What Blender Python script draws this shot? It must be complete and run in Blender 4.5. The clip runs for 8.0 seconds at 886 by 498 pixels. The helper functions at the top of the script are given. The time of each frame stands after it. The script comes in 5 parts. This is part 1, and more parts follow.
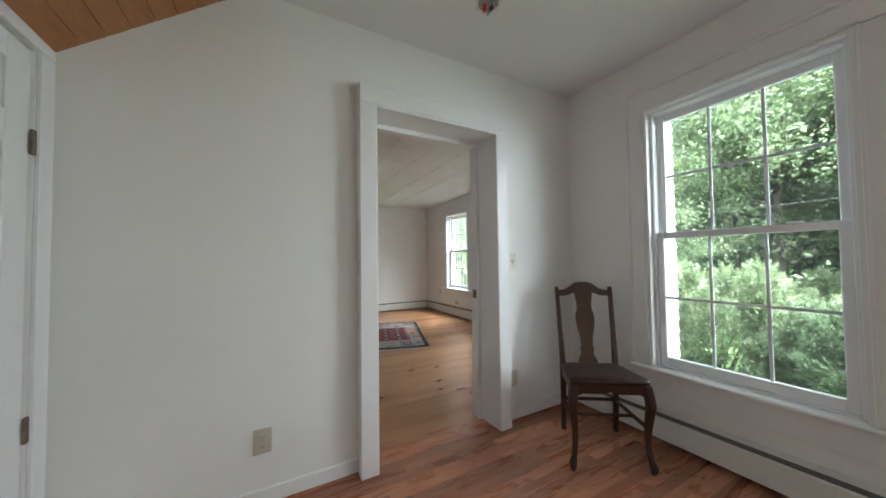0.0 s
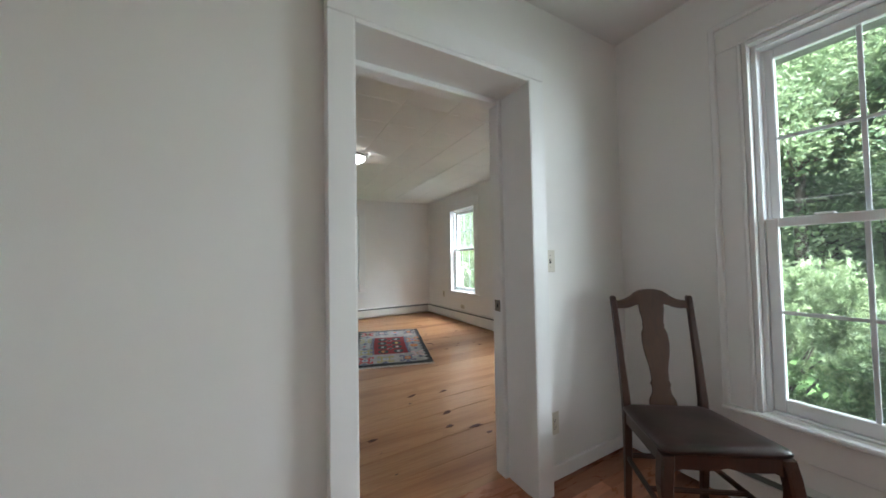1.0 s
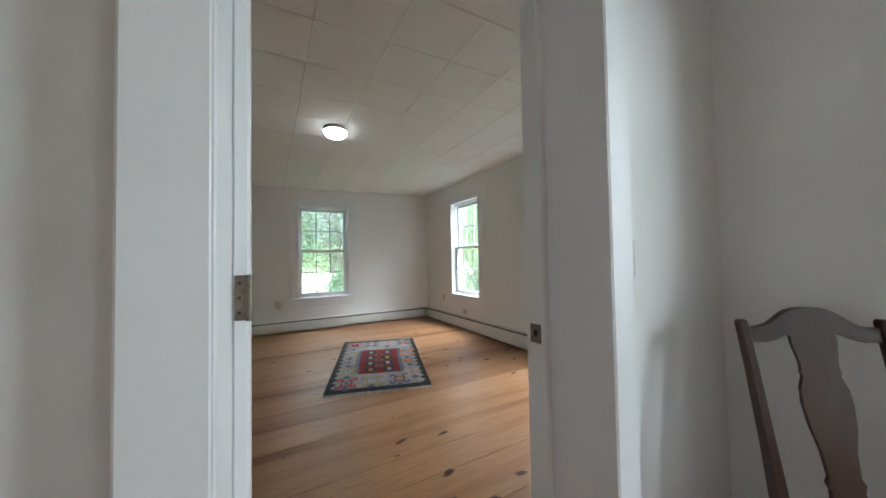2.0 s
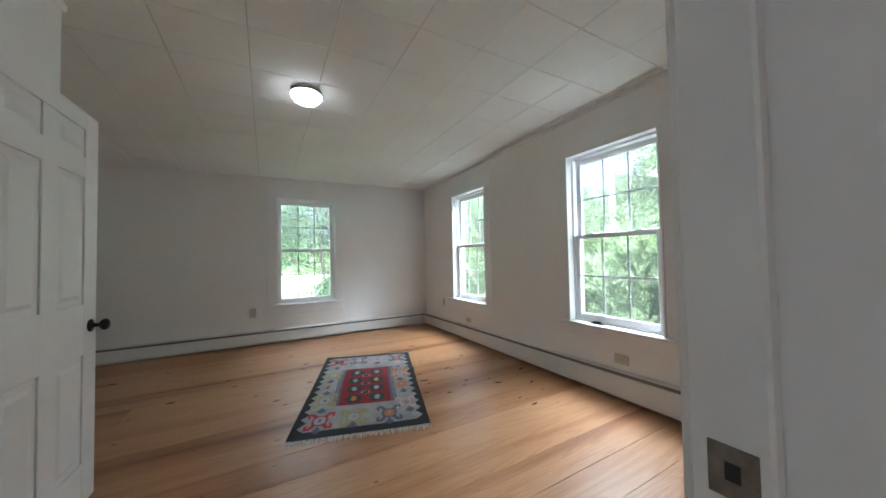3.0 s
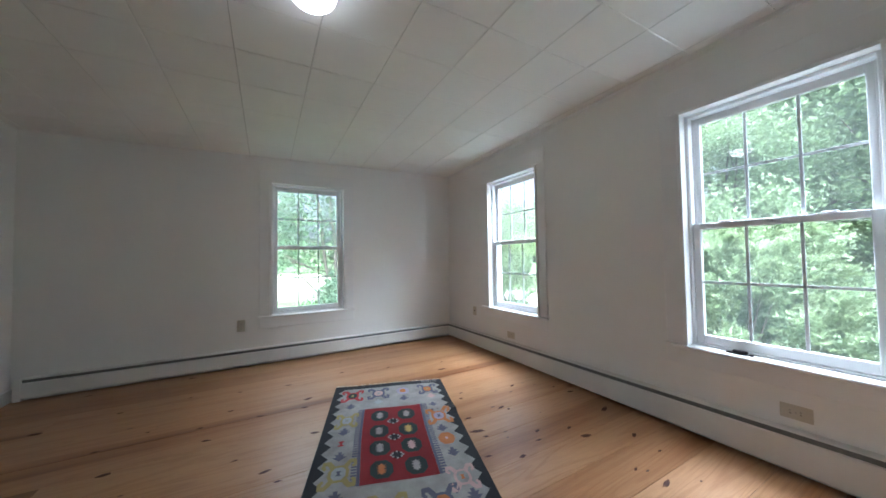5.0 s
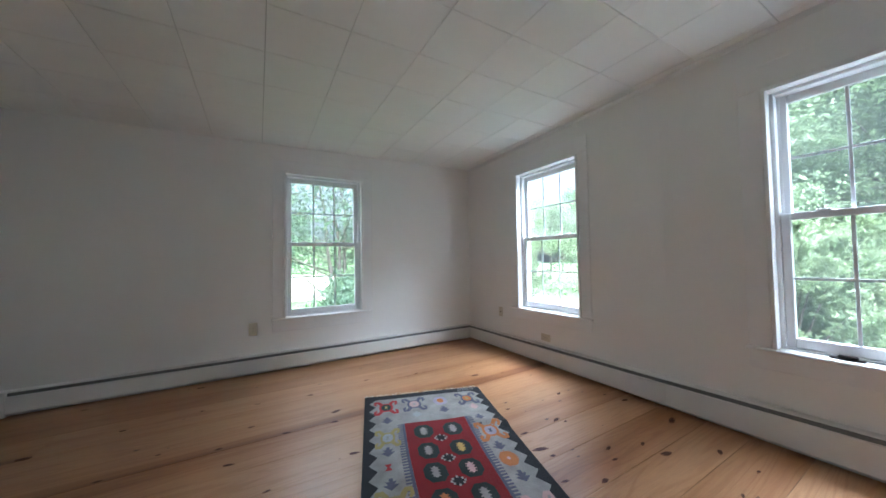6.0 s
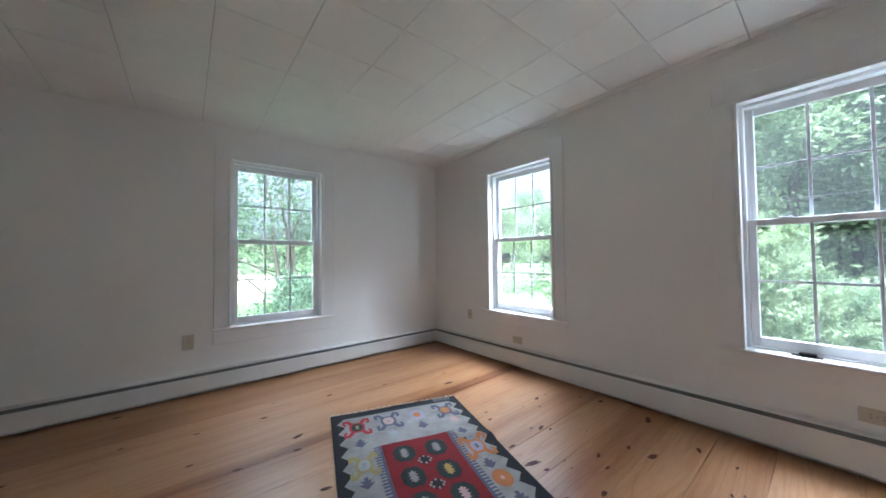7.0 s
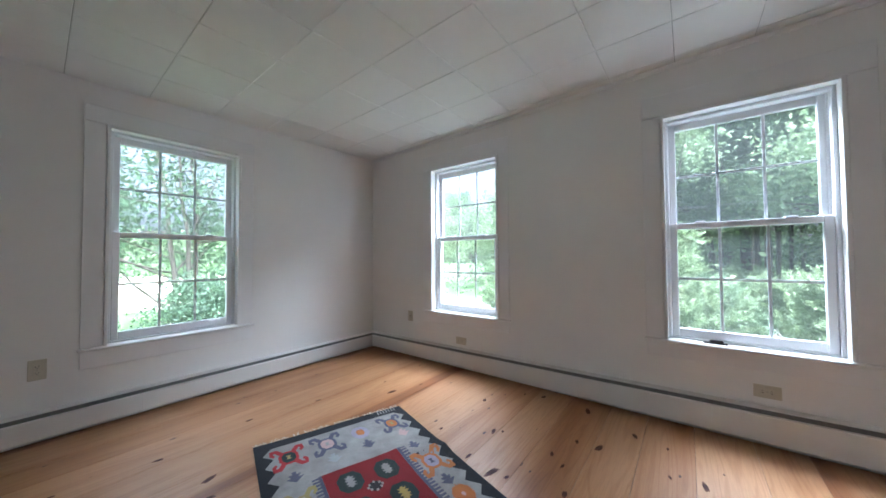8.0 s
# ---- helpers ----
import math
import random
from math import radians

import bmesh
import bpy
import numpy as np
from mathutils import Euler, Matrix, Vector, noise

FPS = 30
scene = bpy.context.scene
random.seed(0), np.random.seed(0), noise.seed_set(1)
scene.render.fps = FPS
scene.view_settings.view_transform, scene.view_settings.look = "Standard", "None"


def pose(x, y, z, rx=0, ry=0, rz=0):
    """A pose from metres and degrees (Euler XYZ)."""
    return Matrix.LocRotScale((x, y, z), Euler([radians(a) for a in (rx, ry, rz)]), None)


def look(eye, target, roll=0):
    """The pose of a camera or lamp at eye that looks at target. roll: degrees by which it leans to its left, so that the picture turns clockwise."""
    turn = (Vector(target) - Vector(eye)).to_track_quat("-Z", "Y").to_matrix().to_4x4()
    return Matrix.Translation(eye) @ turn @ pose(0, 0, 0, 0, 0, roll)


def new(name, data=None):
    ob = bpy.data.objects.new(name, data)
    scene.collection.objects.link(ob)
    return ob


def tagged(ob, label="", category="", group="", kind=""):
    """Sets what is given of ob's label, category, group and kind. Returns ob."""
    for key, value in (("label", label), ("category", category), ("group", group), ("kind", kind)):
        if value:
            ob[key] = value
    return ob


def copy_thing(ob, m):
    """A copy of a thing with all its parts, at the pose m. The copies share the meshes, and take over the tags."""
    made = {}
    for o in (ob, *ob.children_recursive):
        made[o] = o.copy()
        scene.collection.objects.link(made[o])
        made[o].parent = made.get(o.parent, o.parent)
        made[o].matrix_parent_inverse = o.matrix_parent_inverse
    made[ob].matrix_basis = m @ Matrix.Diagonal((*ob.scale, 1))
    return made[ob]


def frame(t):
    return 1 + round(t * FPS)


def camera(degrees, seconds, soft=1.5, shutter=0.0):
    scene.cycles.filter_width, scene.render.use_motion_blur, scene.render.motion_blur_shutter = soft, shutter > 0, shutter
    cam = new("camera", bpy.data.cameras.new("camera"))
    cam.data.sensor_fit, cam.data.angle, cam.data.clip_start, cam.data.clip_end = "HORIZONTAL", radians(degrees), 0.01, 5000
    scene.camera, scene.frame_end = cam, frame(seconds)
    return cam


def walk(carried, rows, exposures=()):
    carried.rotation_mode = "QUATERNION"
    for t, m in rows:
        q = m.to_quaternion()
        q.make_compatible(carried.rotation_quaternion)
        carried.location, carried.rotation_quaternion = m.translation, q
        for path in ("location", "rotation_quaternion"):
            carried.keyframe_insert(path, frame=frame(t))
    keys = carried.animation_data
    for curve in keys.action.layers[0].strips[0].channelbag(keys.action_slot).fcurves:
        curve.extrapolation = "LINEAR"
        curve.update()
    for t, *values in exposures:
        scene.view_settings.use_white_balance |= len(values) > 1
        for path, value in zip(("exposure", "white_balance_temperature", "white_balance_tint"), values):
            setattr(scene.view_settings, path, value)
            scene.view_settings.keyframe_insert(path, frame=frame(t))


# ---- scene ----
cam = camera(109.1, 8.0, soft=1.65)
EXPOSURE, TINT = 2.88, 6
SKY, SUN, LAMP = 0.15, 3.0, 1.8
SKY_A, SKY_H, SKY_F = 52.0, 60.0, 30.0
PATH = [
    (0, (0.485, 1.053, 1.171), (1.457, 2.800, 1.232), -0.75),
    (0.5, (0.599, 1.347, 1.179), (1.569, 3.094, 1.237), -0.71),
    (1, (0.748, 1.636, 1.167), (1.714, 3.386, 1.227), -1.03),
    (1.5, (0.906, 1.936, 1.158), (1.878, 3.683, 1.215), -1.10),
    (1.7, (0.974, 2.061, 1.153), (1.942, 3.810, 1.209), -1.01),
    (2.8, (1.338, 2.734, 1.162), (2.309, 4.481, 1.218), -1.07),
    (3, (1.379, 2.845, 1.154), (2.357, 4.589, 1.211), -1.05),
    (3.5, (1.479, 3.133, 1.148), (2.460, 4.875, 1.207), -0.99),
    (4, (1.534, 3.395, 1.134), (2.515, 5.137, 1.199), -0.94),
    (4.5, (1.562, 3.634, 1.141), (2.532, 5.382, 1.204), -0.93),
    (5, (1.458, 3.817, 1.143), (2.435, 5.561, 1.206), -0.91),
    (5.2, (1.437, 3.901, 1.143), (2.406, 5.649, 1.204), -0.96),
    (6.3, (1.217, 4.334, 1.104), (2.266, 6.036, 1.167), -0.92),
    (6.5, (1.212, 4.390, 1.116), (2.298, 6.068, 1.173), -0.84),
    (7, (1.194, 4.507, 1.129), (2.458, 6.056, 1.187), -0.63),
    (7.5, (1.184, 4.619, 1.131), (2.626, 6.003, 1.187), -0.54),
    (8, (1.201, 4.735, 1.124), (2.782, 5.960, 1.177), -0.42),
]
walk(cam, [(t, look(eye, target, roll)) for t, eye, target, roll in PATH],
     exposures=[(0.0, EXPOSURE + 0.04, 5800, TINT), (2.0, EXPOSURE, 5650, TINT), (4.5, EXPOSURE, 5350, TINT + 1), (8.0, EXPOSURE, 5230, TINT + 4)])

# ---------------------------------------------------------------- world and sun
SUN_TO = Vector((-0.35, -0.75, 1.15)).normalized()
world = bpy.data.worlds.new("sky")
scene.world = world
world.use_nodes = True
wn = world.node_tree
sky = wn.nodes.new("ShaderNodeTexSky")
sky.sky_type = 'NISHITA'
sky.sun_disc = False
sky.sun_elevation = math.asin(SUN_TO.z)
sky.sun_rotation = math.atan2(SUN_TO.x, SUN_TO.y)
sky.air_density, sky.dust_density, sky.ozone_density = 0.35, 10.0, 0.2
wn.nodes["Background"].inputs[1].default_value = SKY
haze = wn.nodes.new("ShaderNodeHueSaturation")     # a thin summer haze takes the blue out of the sky
haze.inputs["Saturation"].default_value, haze.inputs["Value"].default_value = 0.40, 1.1
wn.links.new(sky.outputs[0], haze.inputs["Color"])
wn.links.new(haze.outputs[0], wn.nodes["Background"].inputs[0])
sun = new("sun", bpy.data.lights.new("sun", 'SUN'))
sun.data.energy, sun.data.angle, sun.data.color = SUN, radians(0.6), (1.0, 0.96, 0.91)
sun.matrix_world = look((0, 0, 20), Vector((0, 0, 20)) - SUN_TO)


def sky_light(name, eye, target, w, h, power):
    """The sky's light above a window, out of doors."""
    ob = new(name, bpy.data.lights.new(name, 'AREA'))
    ob.data.shape, ob.data.size, ob.data.size_y = 'RECTANGLE', w, h
    ob.data.energy, ob.data.color = power, (0.955, 0.985, 0.985)
    ob.matrix_world = look(eye, target)
    return ob


# the open sky over each window, above the line of sight
for eye_, to_, size_, watts_ in (((5.4, -0.6, 2.3), (2.2, 2.2, 1.1), 3.4, SKY_A), ((5.5, 4.80, 3.85), (3.2, 4.45, 0.9), 1.6, SKY_H),
                                 ((5.5, 6.80, 3.85), (3.2, 6.55, 0.9), 1.6, SKY_H), ((1.91, 9.6, 3.75), (1.91, 7.3, 0.9), 2.2, SKY_F)):
    sky_light("sky_light", eye_, to_, size_, size_, watts_)
sky_light("sky_light", (2.80, -0.475, 1.29), (0.0, -0.475, 1.1), 0.80, 1.55, 1.7)   # in the entry's second window, behind the camera


# ---------------------------------------------------------------- materials
def mat(name):
    m = bpy.data.materials.new(name)
    m.use_nodes = True
    return m, m.node_tree.nodes, m.node_tree.links, m.node_tree.nodes["Principled BSDF"]


def coords(nt, ln, scale=(1, 1, 1), kind="Object", shift=False):
    tc = nt.new("ShaderNodeTexCoord")
    mp = nt.new("ShaderNodeMapping")
    mp.inputs["Scale"].default_value = scale
    src = tc.outputs[kind]
    if shift:
        info = nt.new("ShaderNodeObjectInfo")
        mul = nt.new("ShaderNodeVectorMath")
        mul.operation = 'SCALE'
        mul.inputs[0].default_value = (13.7, 7.3, 3.1)
        ln.new(info.outputs["Random"], mul.inputs["Scale"])
        add = nt.new("ShaderNodeVectorMath")
        ln.new(src, add.inputs[0])
        ln.new(mul.outputs[0], add.inputs[1])
        src = add.outputs[0]
    ln.new(src, mp.inputs[0])
    return mp.outputs[0]


def noise_tex(nt, ln, vec, scale, detail=4, rough=0.6, distort=0.0):
    n = nt.new("ShaderNodeTexNoise")
    n.inputs["Scale"].default_value = scale
    n.inputs["Detail"].default_value = detail
    n.inputs["Roughness"].default_value = rough
    n.inputs["Distortion"].default_value = distort
    ln.new(vec, n.inputs["Vector"])
    return n.outputs["Fac"]


def ramp(nt, ln, fac, stops):
    r = nt.new("ShaderNodeValToRGB")
    el = r.color_ramp.elements
    while len(el) < len(stops):
        el.new(0.5)
    for e, (p, c) in zip(el, stops):
        e.position, e.color = p, (*c, 1)
    ln.new(fac, r.inputs[0])
    return r.outputs[0]


def blend(nt, ln, fac, a, b, kind='MIX'):
    m = nt.new("ShaderNodeMix")
    m.data_type, m.blend_type = 'RGBA', kind
    for s, v in ((m.inputs[0], fac), (m.inputs[6], a), (m.inputs[7], b)):
        if isinstance(v, (int, float)):
            s.default_value = v
        elif isinstance(v, tuple):
            s.default_value = (*v, 1)
        else:
            ln.new(v, s)
    return m.outputs[2]


def bump(nt, ln, bs, height, strength=0.2, dist=0.01):
    b = nt.new("ShaderNodeBump")
    b.inputs["Strength"].default_value = strength
    b.inputs["Distance"].default_value = dist
    ln.new(height, b.inputs["Height"])
    ln.new(b.outputs[0], bs.inputs["Normal"])


def paint(name, colour, rough, fine=160.0, relief=0.08, vary=0.05, smudge=1.6):
    """Brushed or rolled paint: slight unevenness of tone and a fine orange-peel relief."""
    m, nt, ln, bs = mat(name)
    v = coords(nt, ln)
    big = noise_tex(nt, ln, v, smudge, 5, 0.65)
    small = noise_tex(nt, ln, v, fine, 3, 0.5)
    dark = tuple(c * (1 - vary) for c in colour)
    ln.new(ramp(nt, ln, big, [(0.35, dark), (0.65, colour)]), bs.inputs["Base Color"])
    rr = nt.new("ShaderNodeMapRange")
    rr.inputs[3].default_value, rr.inputs[4].default_value = rough - 0.06, rough + 0.08
    ln.new(big, rr.inputs[0])
    ln.new(rr.outputs[0], bs.inputs["Roughness"])
    bump(nt, ln, bs, small, relief, 0.004)
    return m


def wood(name, light, mid, dark, stretch, rough, knots=0.0, knot_colour=(0.105, 0.028, 0.010), vary=0.35, shift=True,
         along='X', relief=0.06, knot_scale=(2.2, 4.6, 1.0), coat=0.0, shine=0.5, streak=0.84, knot_most=0.25):
    """Boards with long grain, a tone of their own and, where asked, knots."""
    m, nt, ln, bs = mat(name)
    axes = {'X': (0.22, 1, 1), 'Y': (1, 0.22, 1), 'Z': (1, 1, 0.22)}[along]
    v = coords(nt, ln, tuple(a * stretch for a in axes), shift=shift)
    warp = noise_tex(nt, ln, v, 1.1, 3, 0.5, 0.4)
    grain = noise_tex(nt, ln, v, 9.0, 6, 0.62, 1.2)
    tone = ramp(nt, ln, grain, [(0.28, dark), (0.5, mid), (0.72, light)])
    stripes = ramp(nt, ln, warp, [(0.36, tuple(c * streak for c in mid)), (0.60, tuple(min(1, c * 1.1) for c in light))])
    col = blend(nt, ln, 0.5, tone, stripes)
    info = nt.new("ShaderNodeObjectInfo")
    rnd = nt.new("ShaderNodeMapRange")
    rnd.inputs[3].default_value, rnd.inputs[4].default_value = 1 - vary, 1 + vary * 0.35
    ln.new(info.outputs["Random"], rnd.inputs[0])
    hsv = nt.new("ShaderNodeHueSaturation")
    ln.new(rnd.outputs[0], hsv.inputs["Value"])
    ln.new(col, hsv.inputs["Color"])
    col = hsv.outputs[0]
    if knots:
        kv = coords(nt, ln, knot_scale, shift=shift)
        wob = noise_tex(nt, ln, kv, 5.0, 2)
        vo = nt.new("ShaderNodeTexVoronoi")
        vo.inputs["Scale"].default_value = 1.0
        ln.new(kv, vo.inputs["Vector"])
        vo.voronoi_dimensions = '2D'
        sep = nt.new("ShaderNodeSeparateColor")
        ln.new(vo.outputs["Color"], sep.inputs[0])
        size = nt.new("ShaderNodeMapRange")          # only some cells hold a knot, of uneven size
        size.inputs[1].default_value, size.inputs[2].default_value = 1 - knots, 1.0
        size.inputs[3].default_value, size.inputs[4].default_value = 0.02, knot_most
        ln.new(sep.outputs[0], size.inputs[0])
        dist = nt.new("ShaderNodeMath")
        dist.operation = 'MULTIPLY_ADD'
        dist.inputs[1].default_value = 0.10
        ln.new(wob, dist.inputs[0])
        ln.new(vo.outputs["Distance"], dist.inputs[2])
        rel = nt.new("ShaderNodeMath")
        rel.operation = 'DIVIDE'
        ln.new(dist.outputs[0], rel.inputs[0])
        ln.new(size.outputs[0], rel.inputs[1])
        core = ramp(nt, ln, rel.outputs[0], [(0.60, (1, 1, 1)), (0.72, (0, 0, 0))])
        halo_in = nt.new("ShaderNodeMath")
        halo_in.operation = 'MULTIPLY'
        halo_in.inputs[1].default_value = 0.45
        ln.new(rel.outputs[0], halo_in.inputs[0])
        halo = ramp(nt, ln, halo_in.outputs[0], [(0.3, (0.5, 0.5, 0.5)), (0.75, (0, 0, 0))])
        col = blend(nt, ln, halo, col, tuple(c * 0.75 for c in dark))
        col = blend(nt, ln, core, col, knot_colour)
    ln.new(col, bs.inputs["Base Color"])
    rr = nt.new("ShaderNodeMapRange")
    rr.inputs[3].default_value, rr.inputs[4].default_value = rough - 0.07, rough + 0.1
    ln.new(grain, rr.inputs[0])
    ln.new(rr.outputs[0], bs.inputs["Roughness"])
    bs.inputs["Coat Weight"].default_value = coat
    bs.inputs["Specular IOR Level"].default_value = shine
    bs.inputs["Coat Roughness"].default_value = 0.25
    bump(nt, ln, bs, grain, relief, 0.003)
    return m


def pine_boards(name):
    """Wide satin pine boards: pale sapwood, redder heartwood bands along the board, fine year rings and small knots."""
    m, nt, ln, bs = mat(name)
    long_ = coords(nt, ln, (0.16, 2.6, 1.0), shift=True)
    band = noise_tex(nt, ln, long_, 1.5, 3, 0.45, 0.3)
    rings_v = coords(nt, ln, (0.5, 7.0, 1.0), shift=True)
    swirl = noise_tex(nt, ln, rings_v, 1.0, 2, 0.5, 0.8)
    rings = nt.new("ShaderNodeMath")                 # year rings: contour lines of a slow, stretched field
    rings.operation = 'MULTIPLY'
    rings.inputs[1].default_value = 62.0
    ln.new(swirl, rings.inputs[0])
    wave = nt.new("ShaderNodeMath")
    wave.operation = 'SINE'
    ln.new(rings.outputs[0], wave.inputs[0])
    grain = noise_tex(nt, ln, coords(nt, ln, (3.0, 60.0, 1.0), shift=True), 3.0, 5, 0.6, 0.6)
    col = ramp(nt, ln, band, [(0.34, (0.245, 0.096, 0.036)), (0.42, (0.395, 0.192, 0.082)), (0.53, (0.480, 0.272, 0.138))])
    lines = ramp(nt, ln, wave.outputs[0], [(0.25, (1, 1, 1)), (0.95, (0.80, 0.70, 0.60))])
    col = blend(nt, ln, 0.55, col, lines, 'MULTIPLY')
    col = blend(nt, ln, 0.40, col, ramp(nt, ln, grain, [(0.30, (0.62, 0.52, 0.44)), (0.62, (1, 1, 1))]), 'MULTIPLY')
    info = nt.new("ShaderNodeObjectInfo")
    tone = ramp(nt, ln, info.outputs["Random"], [(0.0, (0.80, 0.70, 0.60)), (0.35, (1.0, 0.97, 0.92)), (0.7, (0.92, 0.86, 0.80)), (1.0, (1.06, 1.05, 1.04))])
    col = blend(nt, ln, 1.0, col, tone, 'MULTIPLY')
    kv = coords(nt, ln, (3.3, 8.0, 1.0), shift=True)
    vo = nt.new("ShaderNodeTexVoronoi")
    vo.voronoi_dimensions = '2D'
    vo.inputs["Scale"].default_value = 1.0
    ln.new(kv, vo.inputs["Vector"])
    sep = nt.new("ShaderNodeSeparateColor")
    ln.new(vo.outputs["Color"], sep.inputs[0])
    size = nt.new("ShaderNodeMapRange")              # few cells hold a knot
    size.inputs[1].default_value, size.inputs[2].default_value = 0.70, 1.0
    size.inputs[3].default_value, size.inputs[4].default_value = 0.001, 0.105
    ln.new(sep.outputs[0], size.inputs[0])
    wob = nt.new("ShaderNodeMath")
    wob.operation = 'MULTIPLY_ADD'
    wob.inputs[1].default_value = 0.05
    ln.new(noise_tex(nt, ln, kv, 9.0, 2), wob.inputs[0])
    ln.new(vo.outputs["Distance"], wob.inputs[2])
    rel = nt.new("ShaderNodeMath")
    rel.operation = 'DIVIDE'
    ln.new(wob.outputs[0], rel.inputs[0])
    ln.new(size.outputs[0], rel.inputs[1])
    core = ramp(nt, ln, rel.outputs[0], [(0.78, (1, 1, 1)), (0.92, (0, 0, 0))])
    col = blend(nt, ln, core, col, (0.075, 0.024, 0.010))
    ln.new(col, bs.inputs["Base Color"])
    rr = nt.new("ShaderNodeMapRange")
    rr.inputs[3].default_value, rr.inputs[4].default_value = 0.28, 0.44
    ln.new(grain, rr.inputs[0])
    ln.new(rr.outputs[0], bs.inputs["Roughness"])
    bs.inputs["Specular IOR Level"].default_value = 0.50
    bump(nt, ln, bs, grain, 0.06, 0.003)
    return m


def plain(name, colour, rough=0.5, metal=0.0, vary=0.12, scale=40.0, relief=0.05, shift=False):
    m, nt, ln, bs = mat(name)
    v = coords(nt, ln, shift=shift)
    n = noise_tex(nt, ln, v, scale, 4)
    ln.new(ramp(nt, ln, n, [(0.3, tuple(c * (1 - vary) for c in colour)), (0.7, tuple(min(1, c * (1 + vary)) for c in colour))]), bs.inputs["Base Color"])
    bs.inputs["Roughness"].default_value, bs.inputs["Metallic"].default_value = rough, metal
    bump(nt, ln, bs, n, relief, 0.002)
    return m


def wool(name, colour, vary=0.16):
    """Flat-woven wool: fine ribs across the weave and patches of faded dye."""
    m, nt, ln, bs = mat(name)
    v = coords(nt, ln)
    fade = noise_tex(nt, ln, v, 9.0, 4)
    fuzz = noise_tex(nt, ln, v, 420.0, 2)
    both = blend(nt, ln, 0.35, ramp(nt, ln, fade, [(0.3, tuple(c * (1 - vary) for c in colour)), (0.7, tuple(min(1, c * (1 + vary)) for c in colour))]),
                 ramp(nt, ln, fuzz, [(0.3, tuple(c * 0.6 for c in colour)), (0.7, tuple(min(1, c * 1.3) for c in colour))]))
    ln.new(both, bs.inputs["Base Color"])
    bs.inputs["Roughness"].default_value = 0.95
    wv = nt.new("ShaderNodeTexWave")
    wv.inputs["Scale"].default_value = 130.0
    wv.inputs["Distortion"].default_value = 2.0
    ln.new(v, wv.inputs["Vector"])
    bump(nt, ln, bs, wv.outputs["Fac"], 0.35, 0.002)
    return m


def leaf(name, a, b, through_light=0.45):
    m, nt, ln, bs = mat(name)
    geo = nt.new("ShaderNodeNewGeometry")
    info = nt.new("ShaderNodeObjectInfo")
    mix = nt.new("ShaderNodeMath")
    mix.operation = 'MULTIPLY_ADD'
    mix.inputs[1].default_value = 0.75
    half = nt.new("ShaderNodeMath")
    half.operation = 'MULTIPLY'
    half.inputs[1].default_value = 0.25
    ln.new(info.outputs["Random"], half.inputs[0])
    ln.new(geo.outputs["Random Per Island"], mix.inputs[0])
    ln.new(half.outputs[0], mix.inputs[2])
    col = ramp(nt, ln, mix.outputs[0], [(0.0, a), (1.0, b)])
    ln.new(col, bs.inputs["Base Color"])
    bs.inputs["Roughness"].default_value = 0.5
    tr = nt.new("ShaderNodeBsdfTranslucent")
    ln.new(blend(nt, ln, 0.5, col, (0.27, 0.35, 0.17)), tr.inputs[0])
    ms = nt.new("ShaderNodeMixShader")
    ms.inputs[0].default_value = through_light
    ln.new(bs.outputs[0], ms.inputs[1])
    ln.new(tr.outputs[0], ms.inputs[2])
    ln.new(ms.outputs[0], nt["Material Output"].inputs[0])
    return m


M_WALL = paint("wall_paint", (0.83, 0.815, 0.79), 0.72, 240, 0.10, 0.035, 1.1)
M_TRIM = paint("trim_paint", (0.82, 0.81, 0.80), 0.42, 90, 0.05, 0.04, 3.0)
M_CEIL = paint("ceiling_paint", (0.80, 0.79, 0.77), 0.85, 260, 0.08, 0.04, 1.0)
M_TILE = paint("ceiling_tile_paint", (0.84, 0.83, 0.80), 0.85, 320, 0.25, 0.05, 1.4)
M_JOINT = plain("ceiling_tile_joint", (0.28, 0.27, 0.245), 0.9)
M_VINYL = paint("window_vinyl", (0.83, 0.835, 0.85), 0.35, 60, 0.02, 0.03, 4.0)
M_MUNTIN = paint("grille_bar_paint", (0.72, 0.75, 0.78), 0.4, 60, 0.02, 0.03, 4.0)
M_HEATER = paint("heater_enamel", (0.78, 0.765, 0.73), 0.38, 50, 0.03, 0.06, 2.5)
# Dark grey of the fins; also carries the shade of the heaters' slot.
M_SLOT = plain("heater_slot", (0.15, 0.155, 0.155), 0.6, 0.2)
M_GAP = plain("shadow_gap", (0.05, 0.035, 0.025), 0.9)
M_PINE = pine_boards("pine_floor")
M_KNOT = plain("pine_knot", (0.060, 0.013, 0.006), 0.7, 0, 0.55, 60.0, 0.2, shift=True)
M_KNOT_RIM = plain("pine_knot_rim", (0.12, 0.037, 0.015), 0.6, 0, 0.35, 50.0, 0.1, shift=True)
M_OAK = wood("red_oak_floor", (0.58, 0.265, 0.150), (0.42, 0.155, 0.076), (0.21, 0.066, 0.032), 1.6, 0.27, vary=0.40, relief=0.06, coat=0.30, streak=0.72)
M_PINECEIL = wood("pine_ceiling", (0.42, 0.19, 0.07), (0.33, 0.13, 0.042), (0.2, 0.07, 0.02), 2.2, 0.4, knots=0.5, vary=0.2, along='Y',
                  knot_scale=(6.0, 3.0, 2.0))
M_CHAIR = wood("chair_wood", (0.056, 0.019, 0.010), (0.036, 0.012, 0.006), (0.016, 0.006, 0.004), 5.0, 0.30, vary=0.05, shift=False, along='Z', coat=0.15)
